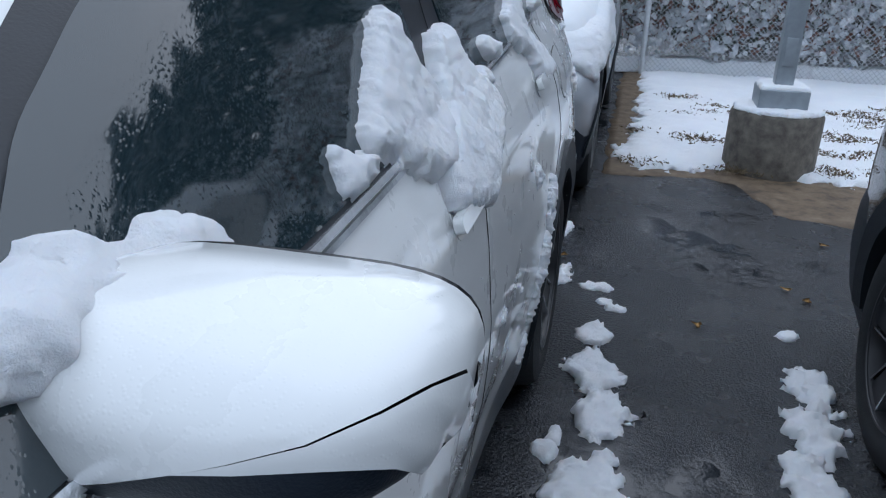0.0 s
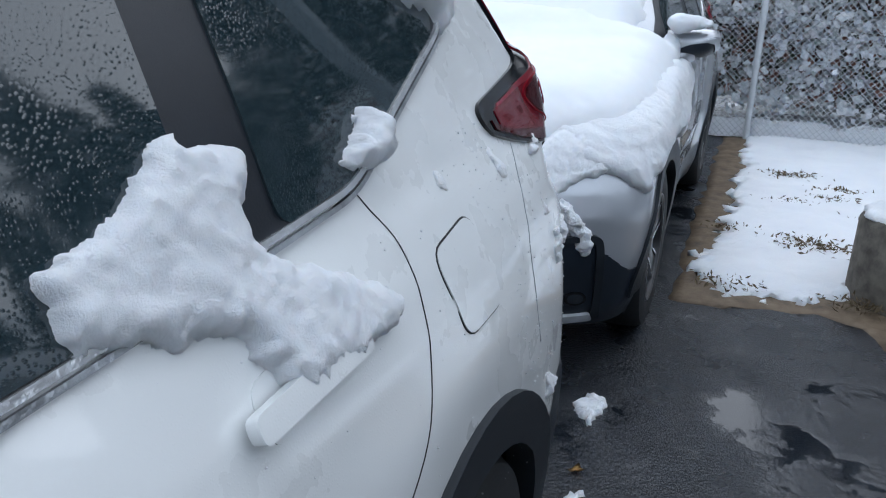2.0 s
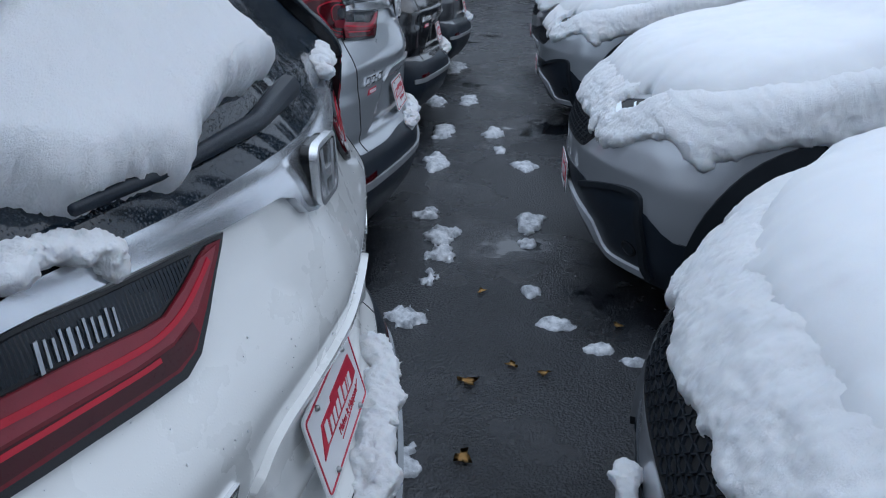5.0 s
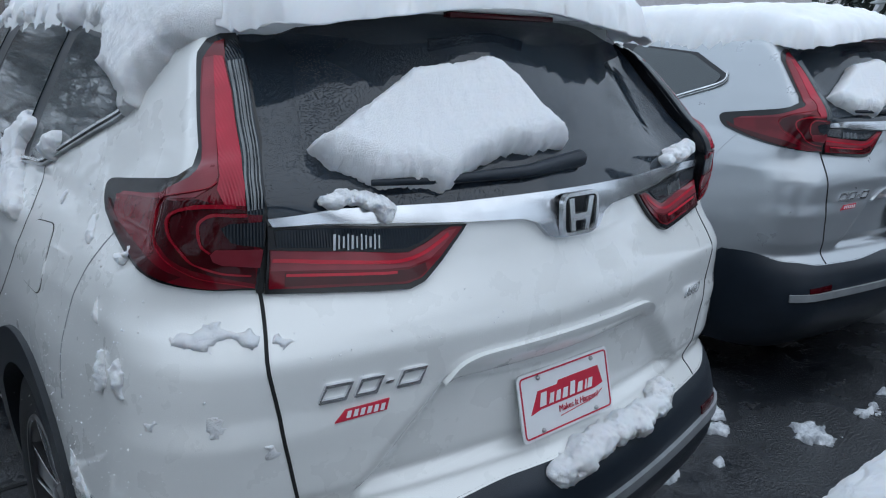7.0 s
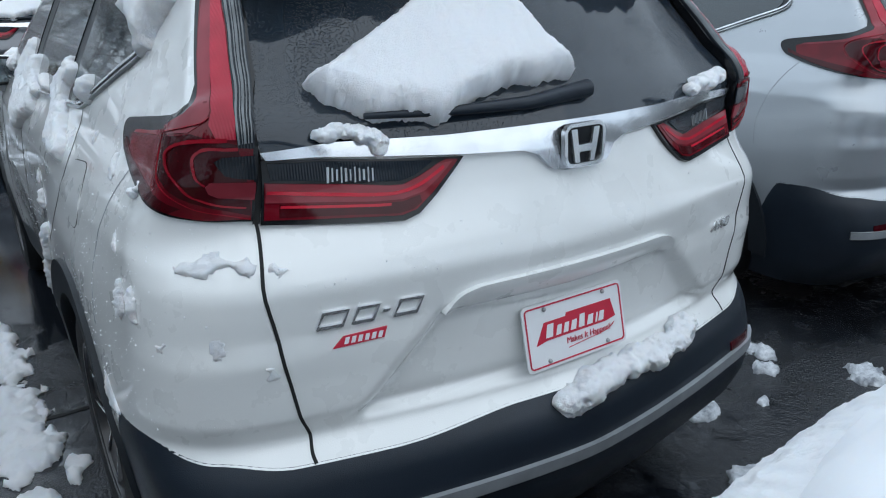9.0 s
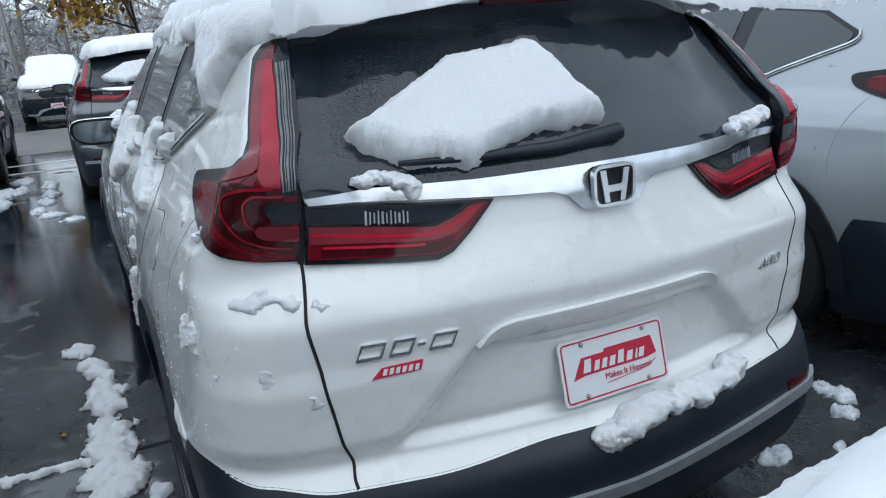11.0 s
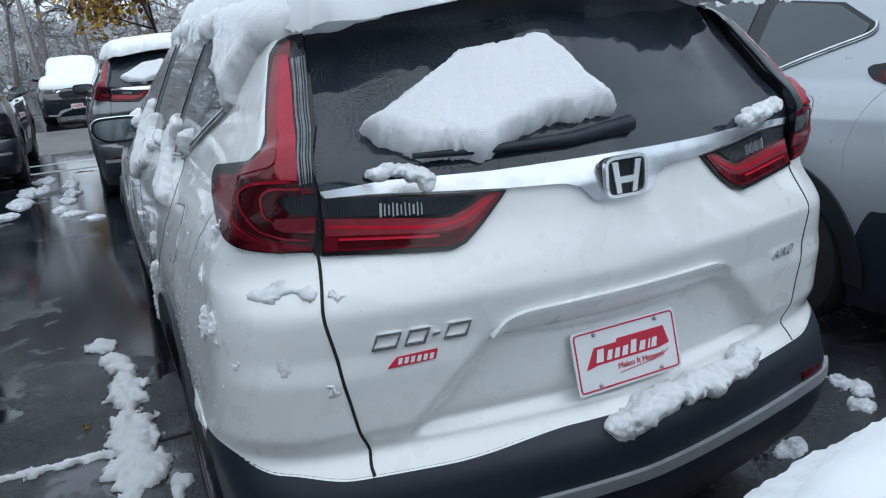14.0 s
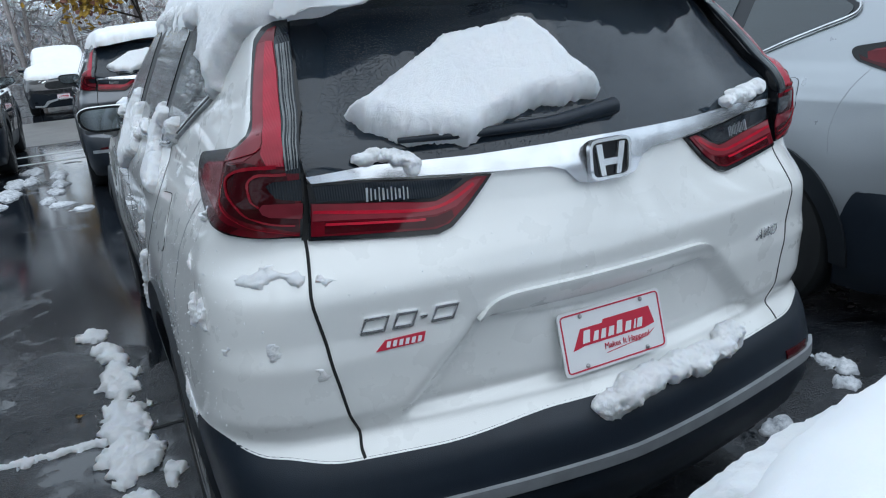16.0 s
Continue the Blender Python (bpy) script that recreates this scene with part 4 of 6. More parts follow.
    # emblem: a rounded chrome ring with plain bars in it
    def emb(u, v, off=0.0):
        u, v = np.asarray(u, float), np.asarray(v, float)
        return np.stack([u, 0.083 + 0.03 * v - off, 1.194 + v], 1)
    ring = fillet([(-0.052, -0.04), (0.052, -0.04), (0.055, 0.045), (-0.055, 0.045)], 0.022, 6)
    e = part("emblem", panel(ring, emb, 0.0, 0.02, 0.5), M_GLOSS, car, "rounded chrome emblem")
    part("emblem_ring", ribbon(ring + ring[:2], 0.0075, emb, 0.006, 0.012), M_BRIGHT, e)
    for sx in (-1, 1):
        part("emblem_bar", panel([(sx * 0.014, -0.034), (sx * 0.027, -0.034), (sx * 0.04, 0.037), (sx * 0.024, 0.037)][::sx], emb, 0.006, 0.008, 0.5), M_BRIGHT, e)
    part("emblem_link", panel([(-0.022, -0.012), (0.022, -0.012), (0.024, 0.003), (-0.024, 0.003)], emb, 0.0055, 0.008, 0.5), M_BRIGHT, e)
    part("hatch_grip", panel(fillet(GARNISH, 0.02, 3), back_x, 0.012, 0.03, 0.025), paint_mat, car, "long handle ledge over the plate")
    licence_plate(car, plate_surf((0.006, 0.09, 0.77), (0, 0.036, 0.148)))
    # model name and sticker as plain shapes
    x = -0.605
    for w in (0.062, 0.052, 0.02, 0.06):
        h = 0.03 if w > 0.03 else 0.006
        z0 = 0.91 if w > 0.03 else 0.922
        q = [(x, z0), (x + w * 0.78, z0), (x + w * 0.78 + h * 0.4, z0 + h), (x + h * 0.4, z0 + h)]
        part("badge_bar", ribbon(q + q[:2], 0.008, back_x, 0.006, 0.01) if w > 0.03 else panel(q, back_x, 0.006, 0.008, 0.5), M_BRIGHT, car)
        x += w + 0.006
    st = part("dealer_sticker", panel([(-0.578, 0.862), (-0.475, 0.866), (-0.468, 0.888), (-0.556, 0.884)], back_x, 0.0035, 0.003, 0.03), M_PLATERED, car, "small red sticker with pale bars")
    for k in range(6):
        a = -0.556 + k * 0.0135
        part("sticker_bar", panel([(a, 0.868), (a + 0.008, 0.868), (a + 0.012, 0.881), (a + 0.004, 0.881)], back_x, 0.0045, 0.002, 0.5), M_PLATE, st)
    part("drive_badge", lettering("AWD", 0.042, 0.35, back_x, 0.525, 0.882, 0.004, 0.004, 0.92), M_BRIGHT, car)
    # roof spoiler over the rear window
    bm = bmesh.new()
    rows = []
    for k in range(29):
        x = -0.575 + 1.15 * k / 28
        t = (x / 0.575) ** 2
        ye = 0.335 + 0.13 * t + 0.04 * t**4
        ze = 1.612 - 0.012 * t - 0.05 * t**4
        rows.append([bm.verts.new(p) for p in ((x, 0.9, 1.672 - 0.06 * t), (x, ye + 0.12, 1.655 - 0.035 * t), (x, ye + 0.02, ze + 0.022), (x, ye, ze + 0.008), (x, ye + 0.006, ze - 0.006), (x, ye + 0.12, ze - 0.01), (x, 0.9, ze - 0.01))])
    for a, b in zip(rows, rows[1:]):
        for k in range(6):
            bm.faces.new([a[k], a[k + 1], b[k + 1], b[k]])
    bmesh.ops.recalc_face_normals(bm, faces=bm.faces[:])
    sp = part("roof_spoiler", bm, paint_mat, car)
    part("brake_light", box(-0.16, 0.16, 0.335, 0.36, 1.594, 1.606, 0.003), M_REDDARK, sp)
    part("wiper", tube([(0.07, 0.15, 1.3), (-0.1, 0.145, 1.286), (-0.3, 0.165, 1.285), (-0.46, 0.19, 1.29)], [0.02, 0.014, 0.009, 0.006], 8), M_PLASTIC, car)
    # front: grille, lamps, bumper inserts
    grille = [(-0.445, 0.757), (-0.35, 0.668), (0.35, 0.668), (0.445, 0.757), (0.38, 0.84), (0.2, 0.86), (-0.2, 0.86), (-0.38, 0.84)]
    g = part("grille", panel(fillet(grille, 0.03), front_x, 0.004, 0.01, 0.04), M_SEAM, car, "black honeycomb grille")
    for r in range(8):
        for c in range(-9, 10):
            u, z = c * 0.048 + (0.024 if r % 2 else 0), 0.69 + r * 0.021
            if abs(u) > 0.34 + (z - 0.67) * 0.8 or abs(u) > 0.41 - max(0, z - 0.8) * 0.7:
                continue
            hexa = [(u + 0.021 * math.cos(k * math.tau / 6), z + 0.011 * math.sin(k * math.tau / 6)) for k in range(7)]
            part("grille_cell", ribbon(hexa, 0.003, front_x, 0.008, 0.006), M_GRILLE, g, smooth=False)
    licence_plate(car, lambda u, v, off=0.0: np.stack([-np.asarray(u, float) + 0.04, 4.528 + np.asarray(off, float) + 0 * np.asarray(u, float) + 0 * np.asarray(v, float), 0.452 + np.asarray(v, float)], 1), True)
    part("lower_grille", panel(fillet([(-0.5, 0.36), (0.5, 0.36), (0.42, 0.55), (-0.42, 0.55)], 0.04), front_x, 0.004, 0.01, 0.05), M_PLASTIC, car)
    for s in (-1, 1):
        o = s
        ins = [(0.36, 0.52), (0.52, 0.565), (0.67, 0.602), (0.76, 0.605), (0.795, 0.56), (0.79, 0.235), (0.56, 0.215), (0.42, 0.33)]
        q = [(a * s, b) for a, b in ins][::s]
        it = part("bumper_insert", panel(fillet(q, 0.02), front_x, 0.008, 0.02, 0.05), M_PLASTIC, car)
        trim = [(0.06, 0.442), (0.25, 0.41), (0.4, 0.386), (0.455, 0.374), (0.535, 0.274), (0.57, 0.264), (0.76, 0.276), (0.762, 0.242), (0.55, 0.224), (0.505, 0.23), (0.405, 0.318), (0.25, 0.366), (0.06, 0.402)]
        part("bumper_trim", panel(fillet([(a * s, b) for a, b in trim][::s], 0.012, 3), front_x, 0.02, 0.02, 0.03), M_SATIN, it, "satin silver trim")
        part("insert_frame", ribbon(smooth_path([(s * 0.772, 0.25), (s * 0.785, 0.42), (s * 0.785, 0.55), (s * 0.76, 0.592), (s * 0.66, 0.586), (s * 0.5, 0.545), (s * 0.38, 0.51)], 40), 0.024, front_x, 0.02, 0.022), M_ARCH, it)
        for name, r, o2, mt in (("fog_lamp_ring", 0.038, 0.012, M_GLOSS), ("fog_lamp", 0.028, 0.015, M_DARKCLEAR)):
            q = [(s * 0.71 + r * math.cos(k * math.tau / 20), 0.345 + 0.8 * r * math.sin(k * math.tau / 20)) for k in range(20)]
            part(name, panel(q, front_x, o2, 0.012, 0.02), mt, it)
        hl = [(0.39, 0.885), (0.5, 0.835), (0.66, 0.82), (0.77, 0.835), (0.8, 0.87), (0.7, 0.9), (0.55, 0.915)]
        q = [(a * s, b) for a, b in hl][::s]
        head = part("headlamp", panel(fillet(q, 0.015), front_x, 0.006, 0.012, 0.03), M_GLOSS, car, "dark glossy headlamp half under snow")
        part("chrome_bar", ribbon([(s * 0.385, 0.875), (s * 0.43, 0.858), (s * 0.475, 0.84)], 0.022, front_x, 0.013, 0.01), M_CHROME, head)
        part("lamp_fin", ribbon([(s * 0.5, 0.89), (s * 0.53, 0.872), (s * 0.56, 0.86)], 0.008, front_x, 0.012, 0.01), M_CHROME, head)
        for y in AXLES:
            w = WHEEL if (s, y) == (-1, AXLES[0]) and not WHEEL.parent else copy_thing(WHEEL, Matrix())
            w.parent = car
            w.matrix_basis = pose(s * 0.812, y, 0.366, 0, 0, 0 if s > 0 else 180)
    return car


white_car = build_car("white_car", M_WHITE)
tagged(white_car, "pearl white sport utility car with snow on its roof and windows", "car")
PAINTED = {"body", "mirror_cap", "door_handle", "handle_recess", "handle_mount", "fuel_flap", "hatch_grip", "roof_spoiler", "mirror_lip", "mirror_arm"}


def repaint(car, mat):
    for o in car.children:
        if o.name.split(".")[0] in PAINTED:
            o.material_slots[0].link = "OBJECT"
            o.material_slots[0].material = mat


def parked(name, x, y, turn, mat, label):
    c = copy_thing(white_car, pose(x, y, 0, 0, 0, turn))
    c.name = name
    repaint(c, mat)
    return tagged(c, label, "car", "parked cars")


SILVER_AT = pose(0.0, -4.98, 0)
CARS = [
    parked("silver_car", 0.0, -4.98, 0, M_SILVER, "silver sport utility car under deep snow, nose to tail"),
    parked("silver_car", 2.52, -5.0, 0, M_SILVER, "silver sport utility car with a snow covered hood"),
    parked("silver_car", 5.87, -4.95, 0, M_STEEL, "pale silver sport utility car with a snow covered hood"),
    parked("dark_car", 8.5, -4.95, 0, M_GREY, "dark grey sport utility car with a snow covered hood"),
    parked("pale_car", 2.8, 0.3, 0, M_STEEL, "light silver sport utility car with red tail lamps"),
    parked("black_car", 5.5, 0.35, 0, M_BLACK, "black sport utility car parked in the row"),
    parked("grey_car", 8.2, 0.3, 0, M_GREY, "grey sport utility car parked in the row"),
    parked("dark_car", -0.12, 7.4, 0, M_GREY, "dark grey sport utility car with snow on its rear window"),
    parked("black_car", -2.85, 9.65, 0, M_BLACK, "black sport utility car beside the lane"),
    parked("black_car", -1.2, 25.6, 180, M_BLACK, "black sport utility car with a snow covered hood facing the lane"),
    parked("black_car", -2.85, 0.2, 0, M_BLACK, "black sport utility car in the next bay"),
]

# ---- snow tools ----
def edge_distance(px, py, poly):
    """Signed distance to a polygon, + inside."""
    p = np.array(poly, float)
    best = np.full(px.shape, 1e9)
    odd = np.zeros(px.shape, bool)
    for i in range(len(p)):
        a, b = p[i], p[(i + 1) % len(p)]
        d = b - a
        t = np.clip(((px - a[0]) * d[0] + (py - a[1]) * d[1]) / (d @ d + 1e-12), 0, 1)
        best = np.minimum(best, np.hypot(px - a[0] - t * d[0], py - a[1] - t * d[1]))
        cross = ((a[1] > py) != (b[1] > py)) & (px < (b[0] - a[0]) * (py - a[1]) / (b[1] - a[1] + 1e-12) + a[0])
        odd ^= cross
    return np.where(odd, best, -best)


def pad(poly, surf, thick, edge, cell, seed=0, ragged=0.02, lump=0.25, scale=9.0, sink=0.004, unit=1.0, crumb=0.006):
    """A layer of snow in the outline poly on surf(u, v, off): rounded rim, uneven top. unit: metres for 1 of u."""
    q = [(a * unit, b) for a, b in poly]
    lo, hi = np.min(q, 0) - 0.04, np.max(q, 0) + 0.04
    nu, nv = int((hi[0] - lo[0]) / cell) + 2, int((hi[1] - lo[1]) / cell) + 2
    U, V = np.meshgrid(lo[0] + np.arange(nu) * cell, lo[1] + np.arange(nv) * cell, indexing="ij")
    sd = edge_distance(U, V, q)
    sd = sd + ragged * 2 * (fbm(U * 14, V * 14, 0.0, 4, seed + 5) - 0.5) + ragged * 1.1 * (fbm(U * 55, V * 55, 0.0, 3, seed + 6) - 0.5) + min(ragged, 0.012) * 0.9 * (fbm(U * 150, V * 150, 0.0, 2, seed + 8) - 0.5)
    gu, gv = np.gradient(sd, cell)
    keep = np.zeros((nu - 1, nv - 1), bool)
    for a in (0, 1):
        for b in (0, 1):
            keep |= sd[a:nu - 1 + a, b:nv - 1 + b] > 0
    g2 = np.maximum(gu**2 + gv**2, 0.25)
    out = sd < 0
    step = np.clip(np.where(out, -sd / g2, 0), -2 * cell, 2 * cell)
    U2, V2 = U + gu * step, V + gv * step
    t = np.clip(sd / edge, 0, 1)
    h = thick * np.sqrt(np.clip(1 - (1 - t) ** 2, 0, 1))
    n = fbm(U * scale, V * scale, 0.0, 5, seed)
    fine = fbm(U * scale * 7, V * scale * 7, 0.0, 3, seed + 9)
    h = h * (1 + lump * 2 * (n - 0.5) + lump * 0.5 * (fine - 0.5))
    crumbs = fbm(U * 38, V * 38, 0.0, 4, seed + 13) - 0.5
    grit = fbm(U * 120, V * 120, 0.0, 2, seed + 15) - 0.5
    h = h + crumb * (1.4 * crumbs + 1.7 * grit) * np.clip(sd / 0.012, 0, 1)
    h = np.where(out, 0.0, np.maximum(h, 0.0005))
    used = np.zeros((nu, nv), bool)
    used[:-1, :-1] |= keep
    used[1:, :-1] |= keep
    used[:-1, 1:] |= keep
    used[1:, 1:] |= keep
    idx = np.full((nu, nv), -1)
    idx[used] = np.arange(used.sum())
    m = int(used.sum())
    top = surf(U2[used] / unit, V2[used], h[used])
    low = surf(U2[used] / unit, V2[used], np.full(m, -sink))
    I, J = np.nonzero(keep)
    quads = np.stack([idx[I, J], idx[I + 1, J], idx[I + 1, J + 1], idx[I, J + 1]], 1)
    edges = {}
    for f in quads.tolist():
        for k in range(4):
            a, b = f[k], f[(k + 1) % 4]
            edges[(a, b)] = 1
    rim = [(a, b) for a, b in edges if (b, a) not in edges]
    faces = quads.tolist() + (quads[:, ::-1] + m).tolist() + [[b, a, a + m, b + m] for a, b in rim]
    bm = bmesh.new()
    vs = [bm.verts.new(p) for p in np.vstack([top, low])]
    for f in faces:
        try:
            bm.faces.new([vs[i] for i in f])
        except ValueError:
            pass
    bmesh.ops.recalc_face_normals(bm, faces=bm.faces[:])
    return bm


def plan(base):
    """A surf over the plan: u, v are x and y; off is straight up."""
    def surf(u, v, off=0.0):
        u, v = np.asarray(u, float), np.asarray(v, float)
        z = base(u, v) if callable(base) else np.full(u.shape, base)
        return np.stack([u, v, z + off], 1)
    return surf


def surface_net(f, origin, cell):
    """The skin of f < 0 on a grid, as vertices and quads."""
    sgn = f < 0
    core = tuple(n - 1 for n in f.shape)
    acc, cnt = np.zeros(core + (3,)), np.zeros(core)
    for ax in range(3):
        for a in (0, 1):
            for b in (0, 1):
                lo = [slice(0, c) for c in core]
                o1, o2 = [k for k in range(3) if k != ax]
                lo[o1], lo[o2] = slice(a, a + core[o1]), slice(b, b + core[o2])
                hi = list(lo)
                hi[ax] = slice(1, 1 + core[ax])
                f0, f1 = f[tuple(lo)], f[tuple(hi)]
                x = (f0 < 0) != (f1 < 0)
                t = np.where(x, f0 / np.where(f0 == f1, 1, f0 - f1), 0)
                acc[..., ax] += np.where(x, t, 0)
                acc[..., o1] += np.where(x, a, 0)
                acc[..., o2] += np.where(x, b, 0)
                cnt += x
    used = cnt > 0
    idx = np.full(core, -1)
    idx[used] = np.arange(used.sum())
    I = np.stack(np.nonzero(used), 1)
    verts = (I + acc[used] / cnt[used][:, None]) * cell + origin
    faces = []
    for ax in range(3):
        o1, o2 = (ax + 1) % 3, (ax + 2) % 3
        a = [slice(None)] * 3
        b = [slice(None)] * 3
        a[ax], b[ax] = slice(0, -1), slice(1, None)
        ch = sgn[tuple(a)] != sgn[tuple(b)]
        for p in zip(*np.nonzero(ch)):
            if p[o1] < 1 or p[o2] < 1 or p[o1] >= f.shape[o1] - 1 or p[o2] >= f.shape[o2] - 1:
                continue
            q = []
            for d1, d2 in ((1, 1), (0, 1), (0, 0), (1, 0)):
                c = list(p)
                c[o1] -= d1
                c[o2] -= d2
                q.append(int(idx[tuple(c)]))
            faces.append(q if sgn[p] else q[::-1])
    return verts, faces


def clumps(lobes, seed=0, rough=0.35, cell=None, join=0.25):
    """A lumpy heap of snow: lobes of (x, y, z, rx, ry, rz) grown together."""
    L = np.array(lobes, float)
    r = L[:, 3:].mean()
    cell = cell or r / 4.5
    lo = (L[:, :3] - L[:, 3:] * 1.5).min(0) - 2 * cell
    hi = (L[:, :3] + L[:, 3:] * 1.5).max(0) + 2 * cell
    n = np.ceil((hi - lo) / cell).astype(int) + 1
    X, Y, Z = np.meshgrid(*[lo[k] + np.arange(n[k]) * cell for k in range(3)], indexing="ij")
    s = np.zeros(X.shape)
    for x, y, z, a, b, c in L:
        m = min(a, b, c)
        d = (np.sqrt(((X - x) / a) ** 2 + ((Y - y) / b) ** 2 + ((Z - z) / c) ** 2) - 1) * m
        s += np.exp(np.clip(-d / (r * join), -60, 60))
    f = -r * join * np.log(s + 1e-30)
    g = 1.1 / r
    f = f + rough * r * 1.5 * (fbm(X * g, Y * g, Z * g, 2, seed) - 0.5) + rough * r * 1.1 * (fbm(X * g * 3.3, Y * g * 3.3, Z * g * 3.3, 3, seed + 7) - 0.5)
    verts, faces = surface_net(f, lo, cell)
    bm = bmesh.new()
    vs = [bm.verts.new(v) for v in verts]
    for q in faces:
        try:
            bm.faces.new([vs[k] for k in q])
        except ValueError:
            pass
    # keep the largest piece
    seen, best = set(), []
    for v in bm.verts:
        if v in seen:
            continue
        stack, piece = [v], []
        seen.add(v)
        while stack:
            u = stack.pop()
            piece.append(u)
            for e in u.link_edges:
                w = e.other_vert(u)
                if w not in seen:
                    seen.add(w)
                    stack.append(w)
        if len(piece) > len(best):
            best = piece
    keep = set(best)
    bmesh.ops.delete(bm, geom=[v for v in bm.verts if v not in keep], context="VERTS")
    return bm


def crumble(path, r, n, seed, spread=0.6, flat_z=0.8):
    """A heap of crumbling snow along a path of points."""
    rng = random.Random(seed)
    p = [Vector(q) for q in path]
    lobes = []
    for k in range(n):
        t = (k + rng.random()) / n * (len(p) - 1)
        i = min(int(t), len(p) - 2)
        c = p[i].lerp(p[i + 1], t - i) + Vector((rng.gauss(0, 1), rng.gauss(0, 1), rng.gauss(0, 0.7))) * r * spread
        s = r * rng.uniform(0.45, 1.0)
        lobes.append((c.x, c.y, c.z, s, s * rng.uniform(0.8, 1.25), s * flat_z))
    return clumps(lobes, seed, 0.45)


def snow(name, bm, label, at=None, group=""):
    ob = part(name, bm, M_SNOWSOFT if name in ("hood_snow", "cab_snow", "roof_snow") else M_SNOW)
    if at is not None:
        ob.matrix_basis = at
    return tagged(ob, label, "snow", group, "")


# ---- snow on the white car ----
ROOF = [(-0.6, 0.36), (-0.3, 0.3), (0.3, 0.3), (0.6, 0.36), (0.64, 0.8), (0.66, 2.2), (0.56, 2.75), (-0.56, 2.75), (-0.66, 2.2), (-0.64, 0.8)]


def roof_base(u, v):
    t = top_z(np.clip(u, -0.6, 0.6), np.clip(v, 0.52, 2.6))
    drop = ss(0.52, 0.3, v) * 0.035 + ss(0.56, 0.68, np.abs(u)) * 0.075
    return np.maximum(t, 1.6) - drop + 0.004


roof_snow = snow("roof_snow", pad(ROOF, plan(roof_base), 0.105, 0.12, 0.022, 3, 0.03, 0.2, 5.0), "thick white snow blanket on a car roof", group="roof snow")
OVERHANG = [(2.75, 1.545), (2.5, 1.575), (2.2, 1.585), (1.95, 1.582), (1.85, 1.588), (1.6, 1.585), (1.45, 1.575), (1.38, 1.55), (1.34, 1.548), (1.28, 1.58), (1.1, 1.58), (0.98, 1.55), (0.92, 1.52), (0.86, 1.455), (0.76, 1.425), (0.69, 1.388), (0.645, 1.4), (0.625, 1.46), (0.56, 1.515), (0.5, 1.545), (0.46, 1.57), (0.5, 1.64), (2.4, 1.645), (2.75, 1.59)]
snow("snow_overhang", pad(OVERHANG, on_left, 0.05, 0.05, 0.011, 11, 0.02, 0.25, 9.0), "snow hanging over the edge of the roof")
WINDOW_SNOW = [(-38.0, 1.338), (-32.6, 1.384), (-29.0, 1.418), (-23.1, 1.464), (-7.4, 1.494), (-5.3, 1.489), (-2.8, 1.45), (-0.4, 1.4), (2.4, 1.351), (2.7, 1.315), (-3.1, 1.312), (-9.4, 1.31), (-15.1, 1.29), (-18.2, 1.27), (-20.8, 1.256), (-23.1, 1.268), (-28.7, 1.265), (-31.7, 1.286), (-34.8, 1.306)]
window_snow = snow("window_snow", pad(WINDOW_SNOW, on_rear, 0.068, 0.032, 0.0065, 5, 0.008, 0.04, 7.0, unit=MPD, crumb=0.0015), "slab of snow resting on the rear wiper and window", group="window snow")
snow("lamp_snow", crumble([on_rear([a], [z], 0.018)[0] for a, z in ((-35.6, 1.25), (-33, 1.256), (-30.5, 1.253), (-28.4, 1.24), (-28.2, 1.212))], 0.017, 30, 7, 0.35), "small ridge of snow on the chrome strip")
snow("lamp_snow", crumble([(0.47, 0.2, 1.262), (0.52, 0.215, 1.263), (0.57, 0.232, 1.264), (0.615, 0.248, 1.27), (0.64, 0.26, 1.282)], 0.022, 26, 21, 0.35), "small clump of snow on the lamp corner")
bumper_snow = snow("bumper_snow", crumble([(-0.075, 0.025, 0.61), (-0.03, 0.03, 0.622), (0.02, 0.04, 0.635), (0.07, 0.05, 0.648), (0.13, 0.048, 0.64), (0.2, 0.055, 0.642), (0.3, 0.07, 0.645), (0.37, 0.085, 0.645), (0.42, 0.095, 0.64)], 0.033, 64, 31, 0.32), "broken ridge of snow on the rear bumper", group="bumper snow")


def on_l(u, v, off=0.0):
    return on_left(u, v, off)


LEFT_TALL = [
    ("leaning_snow", [(2.55, 1.23), (2.46, 1.29), (2.39, 1.34), (2.335, 1.352), (2.305, 1.335), (2.3, 1.28), (2.24, 1.2), (2.27, 1.13), (2.36, 1.12), (2.5, 1.17), (2.56, 1.21)], 0.07, 0.06, "tall slab of snow leaning on the door glass"),
    ("leaning_snow", [(2.17, 1.3), (2.12, 1.29), (2.07, 1.31), (2.03, 1.235), (1.94, 1.18), (1.93, 1.12), (2.08, 1.08), (2.13, 1.045), (2.18, 1.03), (2.27, 1.045), (2.37, 1.085), (2.36, 1.14), (2.25, 1.2)], 0.075, 0.06, "broken slab of snow against the door"),
    ("leaning_snow", [(2.63, 1.24), (2.55, 1.21), (2.52, 1.185), (2.66, 1.175)], 0.05, 0.04, "wedge of snow on the window sill"),
]
